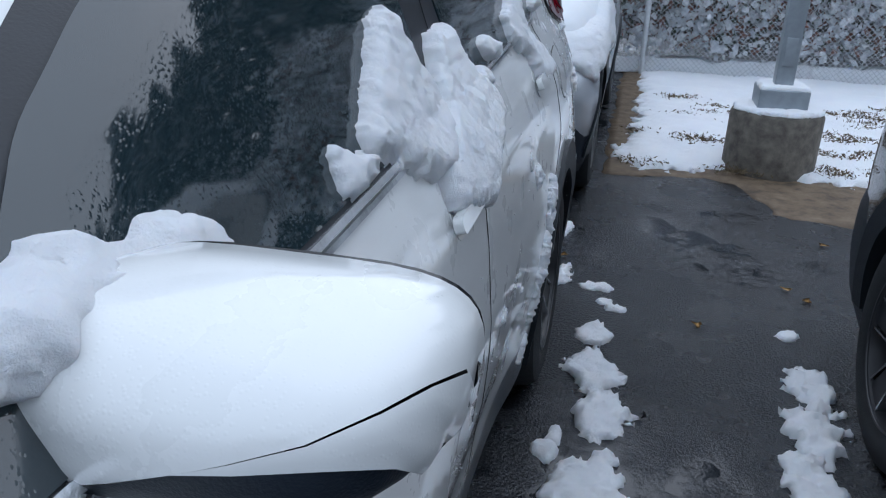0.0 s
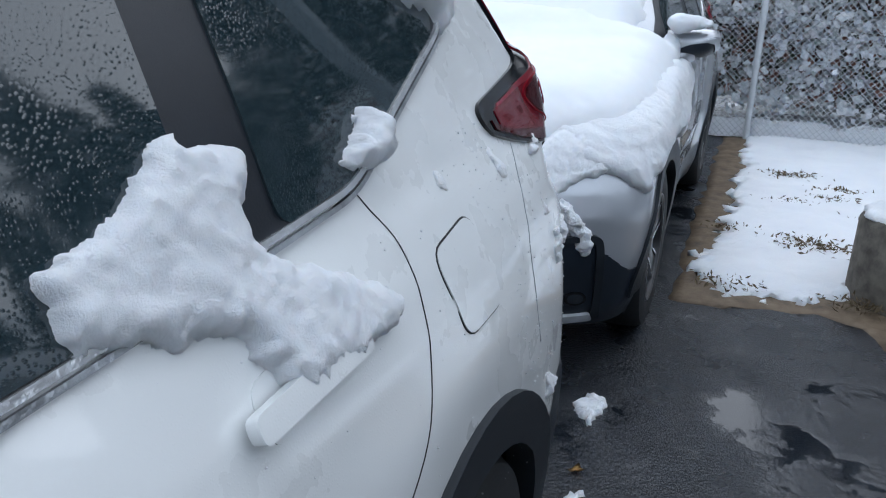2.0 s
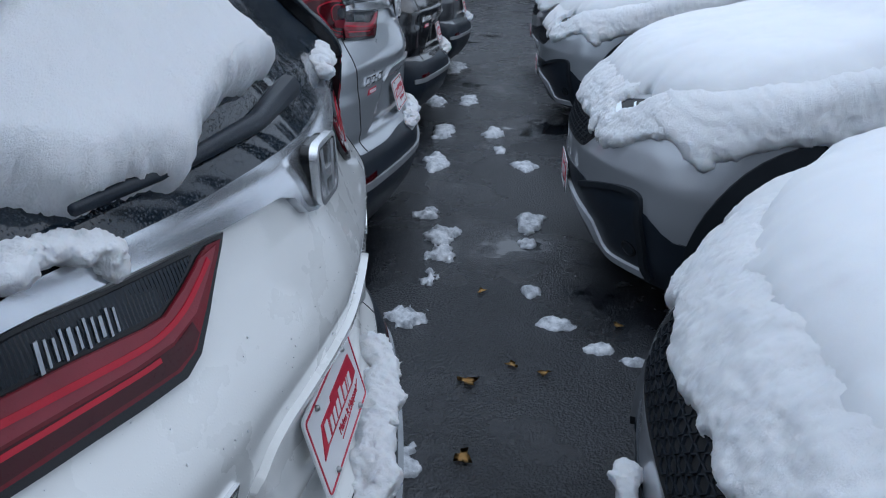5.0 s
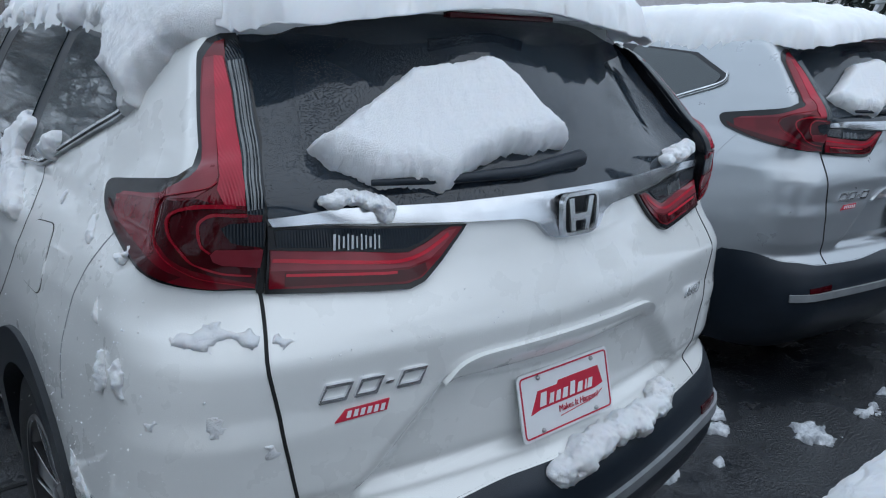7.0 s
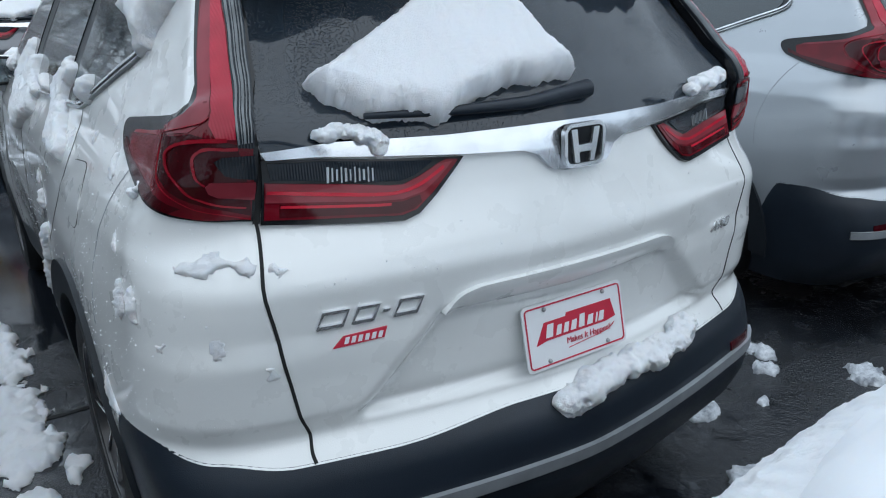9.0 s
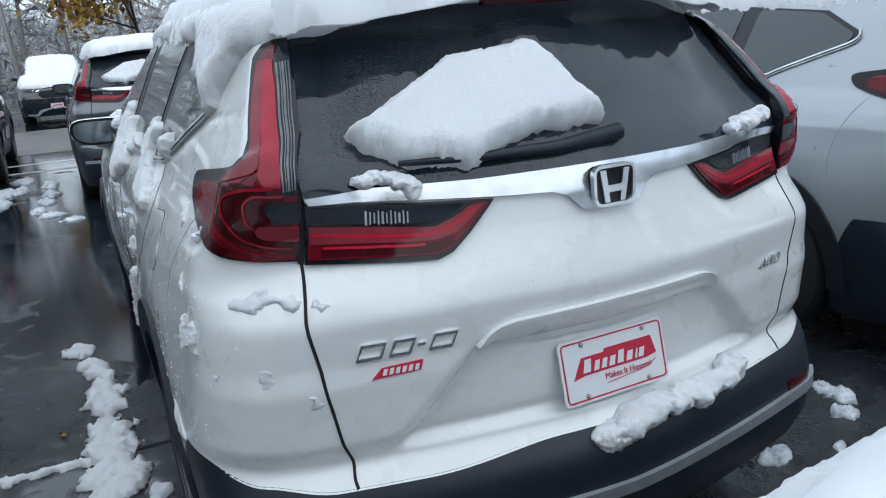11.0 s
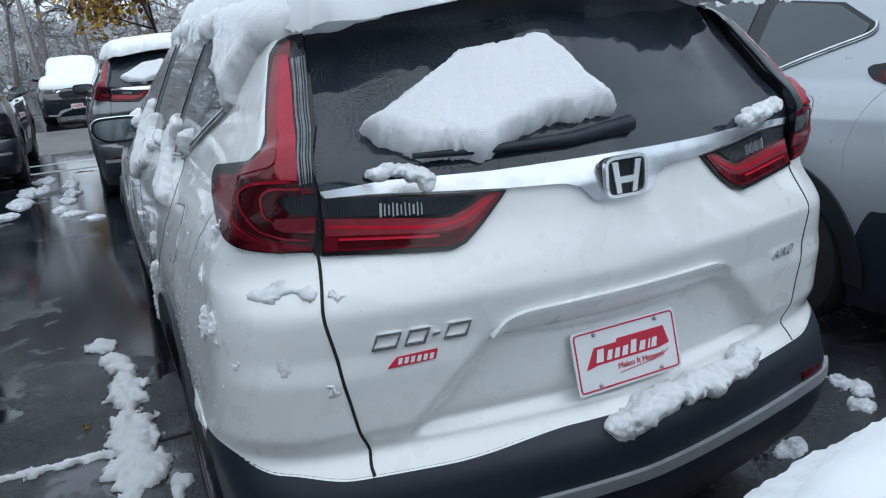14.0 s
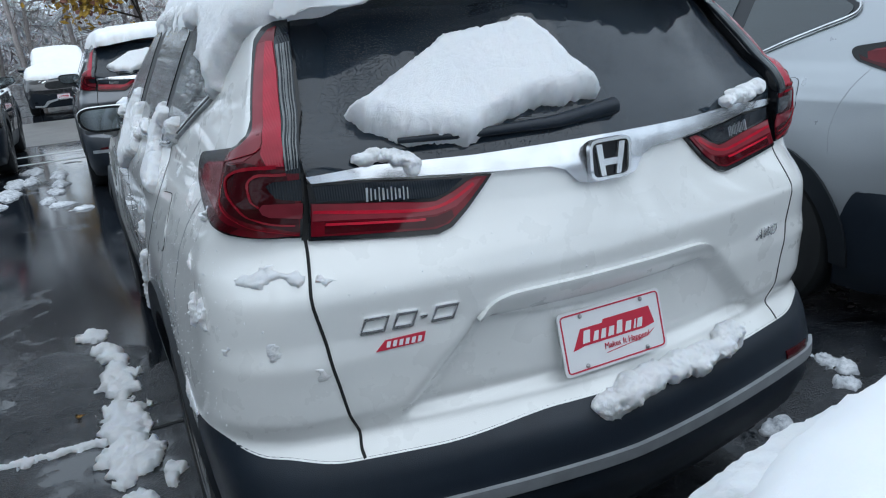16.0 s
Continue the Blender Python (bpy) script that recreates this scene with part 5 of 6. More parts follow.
LEFT_LOW = [
    ("sill_snow", [(1.87, 1.25), (1.8, 1.262), (1.735, 1.235), (1.72, 1.212), (1.8, 1.2), (1.86, 1.208)], 0.06, 0.04, "rounded lump of snow on the window sill"),
    ("sill_snow", [(1.97, 1.215), (1.93, 1.222), (1.9, 1.19), (1.93, 1.165), (1.98, 1.185)], 0.06, 0.03, "loose lump of snow on the window sill"),
    ("sill_snow", [(1.69, 1.222), (1.65, 1.236), (1.625, 1.22), (1.66, 1.205)], 0.03, 0.02, "small lump of snow on the window sill"),
    ("handle_snow", [(1.57, 1.28), (1.47, 1.3), (1.4, 1.34), (1.31, 1.31), (1.35, 1.255), (1.35, 1.22), (1.27, 1.185), (1.165, 1.125), (1.16, 1.085), (1.27, 1.082), (1.39, 1.105), (1.41, 1.165), (1.5, 1.2), (1.57, 1.215)], 0.06, 0.04, "snow clinging from the window down to the door handle"),
    ("sill_snow", [(1.158, 1.268), (1.12, 1.282), (1.085, 1.3), (1.06, 1.312), (1.035, 1.305), (1.025, 1.28), (1.04, 1.256), (1.085, 1.244), (1.125, 1.248), (1.15, 1.256)], 0.09, 0.056, "small lump of snow at the window corner"),
]
for k, (nm, poly, th, ed, lab) in enumerate(LEFT_TALL + LEFT_LOW):
    snow(nm, pad(fillet(poly, 0.02, 3), on_l, th * 0.5, ed * 0.5, 0.005, 50 + k * 3, 0.014, 0.32, 8.0, crumb=0.0032), lab)
snow("mirror_snow", crumble([(-0.785, 3.1, 1.23), (-0.79, 3.03, 1.24), (-0.8, 2.96, 1.235), (-0.81, 2.88, 1.205)], 0.034, 46, 71, 0.45), "snow packed between the mirror and the window")
snow("windscreen_snow", pad([(-0.74, 3.4), (0.74, 3.4), (0.67, 2.97), (0.64, 2.82), (0.62, 2.75), (-0.62, 2.75), (-0.64, 2.82), (-0.67, 2.97)], plan(lambda u, v: top_z(np.clip(u, -0.74, 0.74), v) + 0.01), 0.11, 0.07, 0.025, 74, 0.03, 0.2, 6.0), "thick snow on the windscreen")
snow("hood_snow", pad([(-0.74, 3.35), (0.74, 3.35), (0.7, 4.0), (0.5, 4.25), (-0.5, 4.25), (-0.7, 4.0)], plan(lambda u, v: top_z(u, v)), 0.12, 0.1, 0.03, 75, 0.03, 0.2, 6.0), "deep snow on the hood of the white car")
SMEARS = [
    ([(-48.4, 1.04), (-46.8, 1.052), (-45.5, 1.064), (-43.6, 1.068), (-41.6, 1.06), (-40.8, 1.045), (-40.9, 1.03), (-42.5, 1.034), (-44.3, 1.036), (-46.5, 1.03)], 0.009),
    ([(-39.6, 1.048), (-38.6, 1.036), (-37.0, 1.04), (-36.4, 1.03), (-38.4, 1.022), (-39.4, 1.03)], 0.006),
    ([(-55.2, 0.99), (-53.9, 0.998), (-53.0, 0.96), (-53.2, 0.915), (-54.4, 0.91), (-55.0, 0.945)], 0.012),
    ([(-58.2, 0.985), (-57.0, 0.99), (-56.6, 0.94), (-57.2, 0.9), (-58.4, 0.91)], 0.012),
    ([(-60.8, 1.07), (-59.4, 1.075), (-59.2, 1.03), (-60.6, 1.025)], 0.005),
    ([(-50.8, 0.895), (-49.8, 0.897), (-49.8, 0.878), (-50.6, 0.876)], 0.004),
    ([(-44.7, 0.912), (-43.8, 0.914), (-43.7, 0.885), (-44.5, 0.884)], 0.004),
    ([(-40.6, 0.85), (-39.4, 0.855), (-39.2, 0.822), (-40.2, 0.824)], 0.004),
    ([(-66.5, 0.72), (-64.5, 0.70), (-60.0, 0.665), (-58.6, 0.655), (-61.0, 0.652), (-65.8, 0.675)], 0.006),
]
for k, (poly, th) in enumerate(SMEARS):
    snow("snow_clump", pad(fillet(poly, 0.6, 3), on_rear, th, 0.02, 0.004, 300 + 4 * k, 0.016, 0.9, 40.0, sink=0.002, unit=MPD, crumb=0.004), "wet snow smeared on white paint", group="snow clumps")
snow("snow_clump", crumble([on_rear([a], [z], 0.004)[0] for a, z in ((-57.2, 1.146), (-56.2, 1.148), (-55.4, 1.158), (-54.6, 1.17))], 0.0085, 26, 300, 0.55), "clump of wet snow stuck below the tail lamp", group="snow clumps")
FLANK = [
    ([(1.40, 0.87), (1.37, 0.84), (1.40, 0.77), (1.44, 0.7), (1.48, 0.69), (1.47, 0.76), (1.44, 0.83)], 0.016),
    ([(1.47, 0.73), (1.44, 0.69), (1.49, 0.62), (1.54, 0.52), (1.59, 0.5), (1.57, 0.6), (1.52, 0.7)], 0.016),
    ([(1.60, 0.92), (1.55, 0.935), (1.53, 0.88), (1.57, 0.86)], 0.012),
    ([(1.66, 0.98), (1.64, 0.985), (1.63, 0.94), (1.655, 0.935)], 0.006),
    ([(1.58, 0.47), (1.56, 0.46), (1.6, 0.4), (1.63, 0.4)], 0.012),
    ([(0.69, 1.19), (0.66, 1.195), (0.62, 1.15), (0.64, 1.125), (0.67, 1.15)], 0.006),
    ([(0.91, 1.2), (0.89, 1.2), (0.89, 1.183), (0.91, 1.18)], 0.006),
]
for k, (poly, th) in enumerate(FLANK):
    snow("snow_clump", pad(fillet(poly, 0.02, 3), on_left, th, 0.018, 0.0045, 380 + 4 * k, 0.016, 0.8, 40.0, sink=0.002, crumb=0.005), "wet snow stuck along the white flank", group="snow clumps")


def specks(surf, count, seed, u0, u1, v0, v1, fade):
    """Small flakes and beads of ice sitting on the paint, as one mesh."""
    rng = np.random.default_rng(seed)
    u, v = rng.uniform(u0, u1, count * 3), rng.uniform(v0, v1, count * 3)
    keep = rng.random(count * 3) < fade(u, v)
    u, v = u[keep][:count], v[keep][:count]
    p = surf(u, v, np.full(len(u), 0.0006))
    verts, faces = [], []
    for q in p:
        r = 0.0007 * (0.6 + rng.random() ** 4 * 3)
        k = len(verts)
        for d in ((1, 0, 0), (0, 1, 0), (-1, 0, 0), (0, -1, 0), (0, 0, 1), (0, 0, -1)):
            verts.append(tuple(q + np.array(d) * r * (0.7 + 0.6 * rng.random())))
        for a, b in ((0, 1), (1, 2), (2, 3), (3, 0)):
            faces += [(k + a, k + b, k + 4), (k + b, k + a, k + 5)]
    return verts, faces


for nm, mesh in (
    ("flank_specks", specks(on_rear, 700, 71, -78, -44, 0.7, 1.24, lambda u, v: ss(-44, -56, u) * 0.9 + 0.1)),
    ("hatch_specks", specks(on_rear, 260, 72, -38, 40, 0.93, 1.09, lambda u, v: 0.15 + 0.85 * vnoise(u * 0.2, v * 20, 0, 5))),
    ("door_specks", specks(on_left, 420, 73, 0.6, 2.4, 0.55, 1.2, lambda u, v: 0.15 + 0.85 * vnoise(u * 3, v * 5, 0, 6))),
):
    tagged(part(nm, mesh, M_SNOW), "tiny flakes and beads of ice on white paint", "snow", kind="stuff")


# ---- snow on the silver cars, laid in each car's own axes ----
HOOD = [(-0.88, 3.2), (-0.4, 3.2), (0.4, 3.2), (0.88, 3.2), (0.9, 3.75), (0.83, 4.05), (0.58, 4.22), (0.28, 4.34), (-0.28, 4.34), (-0.58, 4.22), (-0.83, 4.05), (-0.9, 3.75)]


def hood_base(u, v):
    t = top_z(np.clip(u, -0.8, 0.8), np.clip(v, 2.4, 4.31))
    return t + 0.002 - 0.5 * np.clip(np.abs(u) - 0.8, 0, 1)


CAB = [(-0.6, 0.36), (0.6, 0.36), (0.66, 1.0), (0.66, 2.2), (0.68, 2.8), (0.72, 3.5), (-0.72, 3.5), (-0.68, 2.8), (-0.66, 2.2), (-0.66, 1.0)]


def cab_base(u, v):
    t = top_z(np.clip(u, -0.62, 0.62), np.clip(v, 0.5, 3.6))
    return t - 0.06 * ss(0.58, 0.68, np.abs(u))


hood_snow = pad(HOOD, plan(hood_base), 0.125, 0.24, 0.022, 201, 0.02, 0.09, 3.5, crumb=0.0015)
cab_snow = pad(CAB, plan(cab_base), 0.1, 0.1, 0.035, 203, 0.02, 0.12, 4.0, crumb=0.002)
CRUST = [(0.82, 0.9), (0.8, 0.83), (0.7, 0.79), (0.6, 0.735), (0.5, 0.74), (0.4, 0.79), (0.3, 0.785), (0.18, 0.76), (0.02, 0.79), (-0.1, 0.776), (-0.19, 0.778), (-0.33, 0.775), (-0.375, 0.73), (-0.393, 0.783), (-0.443, 0.73), (-0.52, 0.711), (-0.6, 0.727), (-0.629, 0.742), (-0.68, 0.775), (-0.715, 0.793), (-0.79, 0.815), (-0.84, 0.85), (-0.84, 0.95), (-0.57, 0.95), (-0.535, 0.876), (-0.49, 0.852), (-0.46, 0.836), (-0.4, 0.866), (-0.44, 0.895), (-0.44, 0.95), (0.82, 0.95)]
crust = pad(CRUST, front_x, 0.03, 0.03, 0.006, 205, 0.016, 0.5, 12.0, crumb=0.0045)
WING = [(4.25, 0.86), (4.23, 0.82), (4.178, 0.775), (4.106, 0.715), (4.06, 0.76), (4.0, 0.785), (3.85, 0.835), (3.54, 0.838), (3.39, 0.815), (3.2, 0.86), (3.08, 0.895), (2.98, 0.95), (2.88, 1.02), (2.9, 1.13), (3.5, 1.1), (3.9, 1.035), (4.1, 0.99), (4.2, 0.95)]
fender = pad(WING, on_left, 0.045, 0.06, 0.01, 207, 0.016, 0.35, 8.0, crumb=0.005)
fender_r = pad(WING, on_right, 0.045, 0.06, 0.016, 208, 0.014, 0.2, 9.0, crumb=0.006)
mirror_top = clumps([(-0.93, 3.05, 1.285, 0.07, 0.05, 0.03), (-0.86, 3.08, 1.29, 0.06, 0.06, 0.045)], 209, 0.3)
slip = clumps([(-0.78, 3.0, 1.17, 0.09, 0.12, 0.07), (-0.8, 2.9, 1.19, 0.06, 0.09, 0.06), (-0.79, 3.15, 1.13, 0.08, 0.12, 0.06), (-0.78, 3.3, 1.1, 0.08, 0.12, 0.05)], 210, 0.25)
SNOW_SET = [
    ("hood_snow", hood_snow, "deep smooth snow on a silver hood"),
    ("cab_snow", cab_snow, "smooth snow on roof and windscreen"),
    ("snow_crust", crust, "crumbling snow crust over grille and headlamps"),
    ("fender_snow", fender, "slipping band of snow on the front wing"),
    ("fender_snow", fender_r, "slipping band of snow on the front wing"),
    ("mirror_snow", mirror_top, "snow on the door mirror"),
    ("pillar_snow", slip, "snow heaped at the foot of the windscreen"),
]
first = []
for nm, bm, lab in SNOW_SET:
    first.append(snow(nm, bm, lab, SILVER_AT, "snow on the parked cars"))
snow("snow_tongue", clumps([(x, float(front_x([x], [z], 0.0)[0][1]) + 0.002, z, 0.026, 0.02, 0.024) for x, z in smooth_path([(-0.53, 0.705), (-0.6, 0.714), (-0.655, 0.7), (-0.7, 0.648), (-0.73, 0.6), (-0.736, 0.552)], 22)], 215, 0.5), "curled tongue of snow sliding down the bumper", SILVER_AT)
snow("plate_snow", crumble([(0.15, 4.545, 0.565), (0.08, 4.55, 0.55), (0.0, 4.55, 0.528), (-0.05, 4.55, 0.52)], 0.024, 24, 216, 0.4), "clump of snow on the front plate", SILVER_AT)
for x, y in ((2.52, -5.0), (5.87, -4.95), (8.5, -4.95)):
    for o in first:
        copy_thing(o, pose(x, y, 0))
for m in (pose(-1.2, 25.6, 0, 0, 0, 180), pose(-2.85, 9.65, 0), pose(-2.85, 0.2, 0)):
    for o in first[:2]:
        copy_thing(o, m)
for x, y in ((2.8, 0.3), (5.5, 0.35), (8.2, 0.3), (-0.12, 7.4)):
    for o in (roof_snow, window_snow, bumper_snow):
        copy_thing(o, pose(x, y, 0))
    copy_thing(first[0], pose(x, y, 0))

# ---- ground, island, fence ----
ground = part("ground", box(-200, 200, -200, 200, -0.5, 0, 0), asphalt_mat(), None, smooth=False)
tagged(ground, "wet black asphalt car park ground", "ground", kind="structure")


def flat(z=0.0):
    return plan(z)


def road_mat():
    m, n, l, b = nodes_of("wet_concrete_road")
    t = noise_tex(n, l, 2.0, 6.0, world_vec(n))
    c = ramp(n, l, t.outputs[0], [(0.3, (0.1, 0.098, 0.095)), (0.7, (0.17, 0.165, 0.16))])
    l.new(c.outputs[0], b.inputs["Base Color"])
    b.inputs["Roughness"].default_value = 0.35
    bump(n, l, b, noise_tex(n, l, 40.0, 4.0, world_vec(n)).outputs[0], 0.2, 0.01)
    return m


road = part("road", box(-60, 40, 13.8, 19.2, -0.05, 0.004, 0), road_mat(), None, smooth=False)
tagged(road, "wet grey lane across the car park", "road", kind="structure")
M_LINE = plain("worn_white_line", (0.55, 0.57, 0.58), 0.6, vary=0.3, grain=0.2, grain_scale=60)
for y in (11.3, 12.3):
    tagged(part("road_line", box(-9, 6, y - 0.06, y + 0.06, -0.02, 0.004, 0), M_LINE, None, smooth=False), "worn white line painted on asphalt", "road line", kind="structure")
tagged(part("pavement_joint", ribbon([(-3.4, 1.86), (-2.4, 1.85), (-1.56, 1.84), (-1.25, 1.82), (-0.97, 1.81), (0.4, 1.8)], 0.022, flat(0.0), 0.003, 0.01), M_SEAM, None), "dark joint across the asphalt", "joint", kind="structure")
snow("joint_snow", pad([(-2.6, 1.84), (-2.6, 1.87), (-1.9, 1.865), (-1.55, 1.855), (-1.25, 1.85), (-1.25, 1.8), (-1.4, 1.81), (-1.55, 1.825), (-1.9, 1.835)], flat(0.0), 0.018, 0.02, 0.009, 377, 0.02, 0.6, 18.0), "thin line of snow lying in the pavement joint")


def dirt_mat():
    m, n, l, b = nodes_of("leafy_dirt")
    p = world_vec(n)
    t = noise_tex(n, l, 9.0, 7.0, p, 0.65)
    c = ramp(n, l, t.outputs[0], [(0.3, (0.05, 0.035, 0.022)), (0.5, (0.13, 0.09, 0.055)), (0.75, (0.2, 0.15, 0.1))])
    l.new(c.outputs[0], b.inputs["Base Color"])
    b.inputs["Roughness"].default_value = 0.7
    bump(n, l, b, t.outputs[0], 0.4, 0.02)
    return m


M_DIRT = dirt_mat()
dirt = part("dirt_strip", pad([(-0.98, -1.62), (-1.27, -1.62), (-1.57, -1.72), (-1.82, -1.66), (-1.9, -1.38), (-2.0, -1.1), (-2.25, -0.98), (-2.6, -0.95), (-4.5, -1.0), (-14, -1.0), (-14, -7), (-0.96, -7)], flat(0), 0.012, 0.1, 0.1, 301, 0.05, 0.3, 4.0), M_DIRT)
tagged(dirt, "strip of brown leafy dirt beside the asphalt", "ground", kind="structure")
lawn = part("snowy_lawn", pad([(-1.07, -2.1), (-1.17, -1.78), (-1.32, -1.72), (-1.6, -1.84), (-1.78, -1.98), (-2.3, -1.78), (-2.7, -1.78), (-4.5, -1.6), (-14, -1.6), (-14, -7.5), (-1.24, -7.5), (-1.18, -3.5)], flat(0.004), 0.045, 0.09, 0.04, 303, 0.13, 0.6, 4.0), M_SNOW)
tagged(lawn, "thin snow over the grass island", "ground", kind="structure")
WALK_SIDE = [(-1.22, 3.12, 0.07, 0.12), (-1.14, 2.75, 0.09, 0.14), (-1.12, 2.37, 0.1, 0.22), (-1.13, 1.95, 0.11, 0.22), (-1.12, 1.6, 0.11, 0.16), (-1.36, 1.81, 0.16, 0.03), (-1.0, 1.38, 0.03, 0.07)]
REAR_CORNER = [(1.6, 0.62, 0.07, 0.13), (1.48, 0.5, 0.09, 0.07), (1.0, 0.42, 0.1, 0.06), (0.9, 0.52, 0.08, 0.05), (1.25, 0.35, 0.05, 0.04)]
FAR_LANE = [(8.4, 0.56, 0.5, 0.25), (6.36, 0.23, 0.3, 0.12), (6.29, 0.55, 0.3, 0.15), (5.07, 0.36, 0.35, 0.12), (5.05, -0.07, 0.25, 0.1), (4.52, -0.13, 0.15, 0.07), (4.12, -0.32, 0.2, 0.1), (4.13, 0.33, 0.3, 0.12), (3.06, 0.27, 0.12, 0.09), (2.71, 0.15, 0.2, 0.1), (2.48, 0.14, 0.14, 0.08)]
NEAR_LANE = [(2.97, -0.32, 0.2, 0.1), (2.64, -0.31, 0.1, 0.06), (2.06, -0.31, 0.09, 0.06), (1.76, -0.41, 0.07, 0.1), (1.57, -0.57, 0.06, 0.1), (1.48, -0.71, 0.05, 0.08), (1.76, 0.22, 0.1, 0.12), (2.19, 0.17, 0.12, 0.05), (0.79, 0.11, 0.12, 0.07)]
LEFT_SIDE = [(-1.07, 0.68, 0.07, 0.08), (-1.09, 0.95, 0.1, 0.16), (-1.14, 1.22, 0.1, 0.14), (-0.98, 1.44, 0.04, 0.05), (-1.08, 0.22, 0.06, 0.04), (-1.15, 0.42, 0.06, 0.03), (-1.85, 0.88, 0.08, 0.14), (-1.8, 1.15, 0.1, 0.16), (-1.76, 1.4, 0.09, 0.14), (-1.82, 0.46, 0.05, 0.04)]
BEHIND = [(-0.84, -0.46, 0.05, 0.08), (-0.9, 0.12, 0.05, 0.1), (-1.04, 0.22, 0.08, 0.03), (-1.11, 0.36, 0.04, 0.03), (0.3, -0.2, 0.1, 0.06), (0.55, -0.28, 0.06, 0.05)]
NEXT_BAY = [(-1.9, 9.4, 0.12, 0.3), (-1.95, 8.6, 0.14, 0.35), (-1.74, 9.5, 0.08, 0.3), (-1.4, 9.7, 0.1, 0.3), (-1.4, 8.9, 0.1, 0.25), (-1.44, 8.35, 0.1, 0.2), (-1.5, 7.8, 0.1, 0.2), (-1.38, 7.45, 0.14, 0.12), (-1.2, 7.05, 0.14, 0.06), (-2.1, 7.9, 0.2, 0.15), (-1.73, 10.35, 0.15, 0.3)]
PATCHES = WALK_SIDE + REAR_CORNER + FAR_LANE + NEAR_LANE + LEFT_SIDE + BEHIND + NEXT_BAY
for k, (x, y, a, b) in enumerate(PATCHES):
    near = x < 0.5
    a, b = (a * 0.95, b * 1.05) if near else (a * 0.75, b * 0.75)
    poly = [(x + a * math.cos(t) * (0.8 + 0.4 * random.random()), y + b * math.sin(t) * (0.8 + 0.4 * random.random())) for t in np.linspace(0, math.tau, 11)[:-1]]
    big = max(a, b)
    o = snow("snow_patch", pad(poly, flat(0.0), min(0.032, 0.2 * min(a, b) + 0.012), min(a, b) * 0.6, 0.012 if x < 4 and y < 4 else 0.03, 400 + 5 * k, 0.06 if big > 0.08 else 0.02, 0.8, 18.0, crumb=0.01), "slushy patch of fallen snow on wet asphalt", group="snow patches")
    if not near or y > 5:
        o.data.materials[0] = M_SLUSH

M_LEAF = plain("fallen_leaf", (0.55, 0.32, 0.1), 0.6, vary=0.3)


def leaf(x, y, turn, size):
    bm = bmesh.new()
    pts = []
    for k in range(14):
        t = k * math.tau / 14
        r = size * (0.75 + 0.3 * math.cos(3 * t + 0.4)) * (1.0 if k % 2 else 0.75)
        pts.append(bm.verts.new((r * math.cos(t), 0.7 * r * math.sin(t), 0.008 + 0.12 * r * abs(math.sin(t)))))
    c = bm.verts.new((0, 0, 0.006))
    for k in range(14):
        bm.faces.new([c, pts[k], pts[(k + 1) % 14]])
    bmesh.ops.solidify(bm, geom=bm.faces[:], thickness=0.0012)
    o = part("fallen_leaf", bm, M_LEAF)
    o.matrix_basis = pose(x, y, 0.004, 0, 0, turn)
    return tagged(o, "dry orange leaf on wet asphalt", "leaf", "fallen leaves")


for k, (x, y) in enumerate([(0.85, -0.08), (1.28, -0.07), (2.04, -0.09), (1.41, -0.23), (1.36, -0.35), (1.76, -0.67), (-1.48, 0.48), (-2.17, -0.62), (-1.96, 0.11), (-1.89, 0.01), (-0.88, -0.1), (-1.3, 2.1)]):
    leaf(x, y, 77 * k, 0.055 if k < 2 else 0.036)

M_CONCRETE = plain("stained_concrete", (0.14, 0.125, 0.105), 0.85, grain=0.5, grain_scale=60, vary=0.45)
M_POLE = plain("grey_pole_paint", (0.3, 0.34, 0.37), 0.45, 0.2, grain=0.05)
lamp_post = empty("lamp_post", pose(-2.08, -2.06, 0))
tagged(lamp_post, "grey square lamp post on a round concrete footing", "lamp post")
part("footing", lathe([(0.0, 0.0), (0.0, 0.3), (0.40, 0.298), (0.43, 0.28), (0.43, 0.0)], "z", 48), M_CONCRETE, lamp_post, "stained round concrete footing")
part("base_cover", box(-0.155, 0.155, -0.155, 0.155, 0.43, 0.58, 0.012), M_POLE, lamp_post)
part("pole", box(-0.058, 0.058, -0.058, 0.058, 0.55, 7.0, 0.01), M_POLE, lamp_post)
part("access_cover", box(-0.035, 0.035, 0.055, 0.064, 0.72, 0.9, 0.004), M_POLE, lamp_post)
snow("footing_snow", pad([(0.285 * math.cos(t), 0.285 * math.sin(t)) for t in np.linspace(0, math.tau, 24)[:-1]], flat(0.43), 0.03, 0.04, 0.015, 351, 0.02, 0.3, 10.0), "thin snow on the concrete footing", pose(-2.08, -2.06, 0))
snow("cover_snow", pad([(-0.15, -0.15), (0.15, -0.15), (0.15, 0.15), (-0.15, 0.15)], flat(0.579), 0.022, 0.03, 0.012, 352, 0.01, 0.2, 10.0), "thin snow on the lamp post base", pose(-2.08, -2.06, 0))

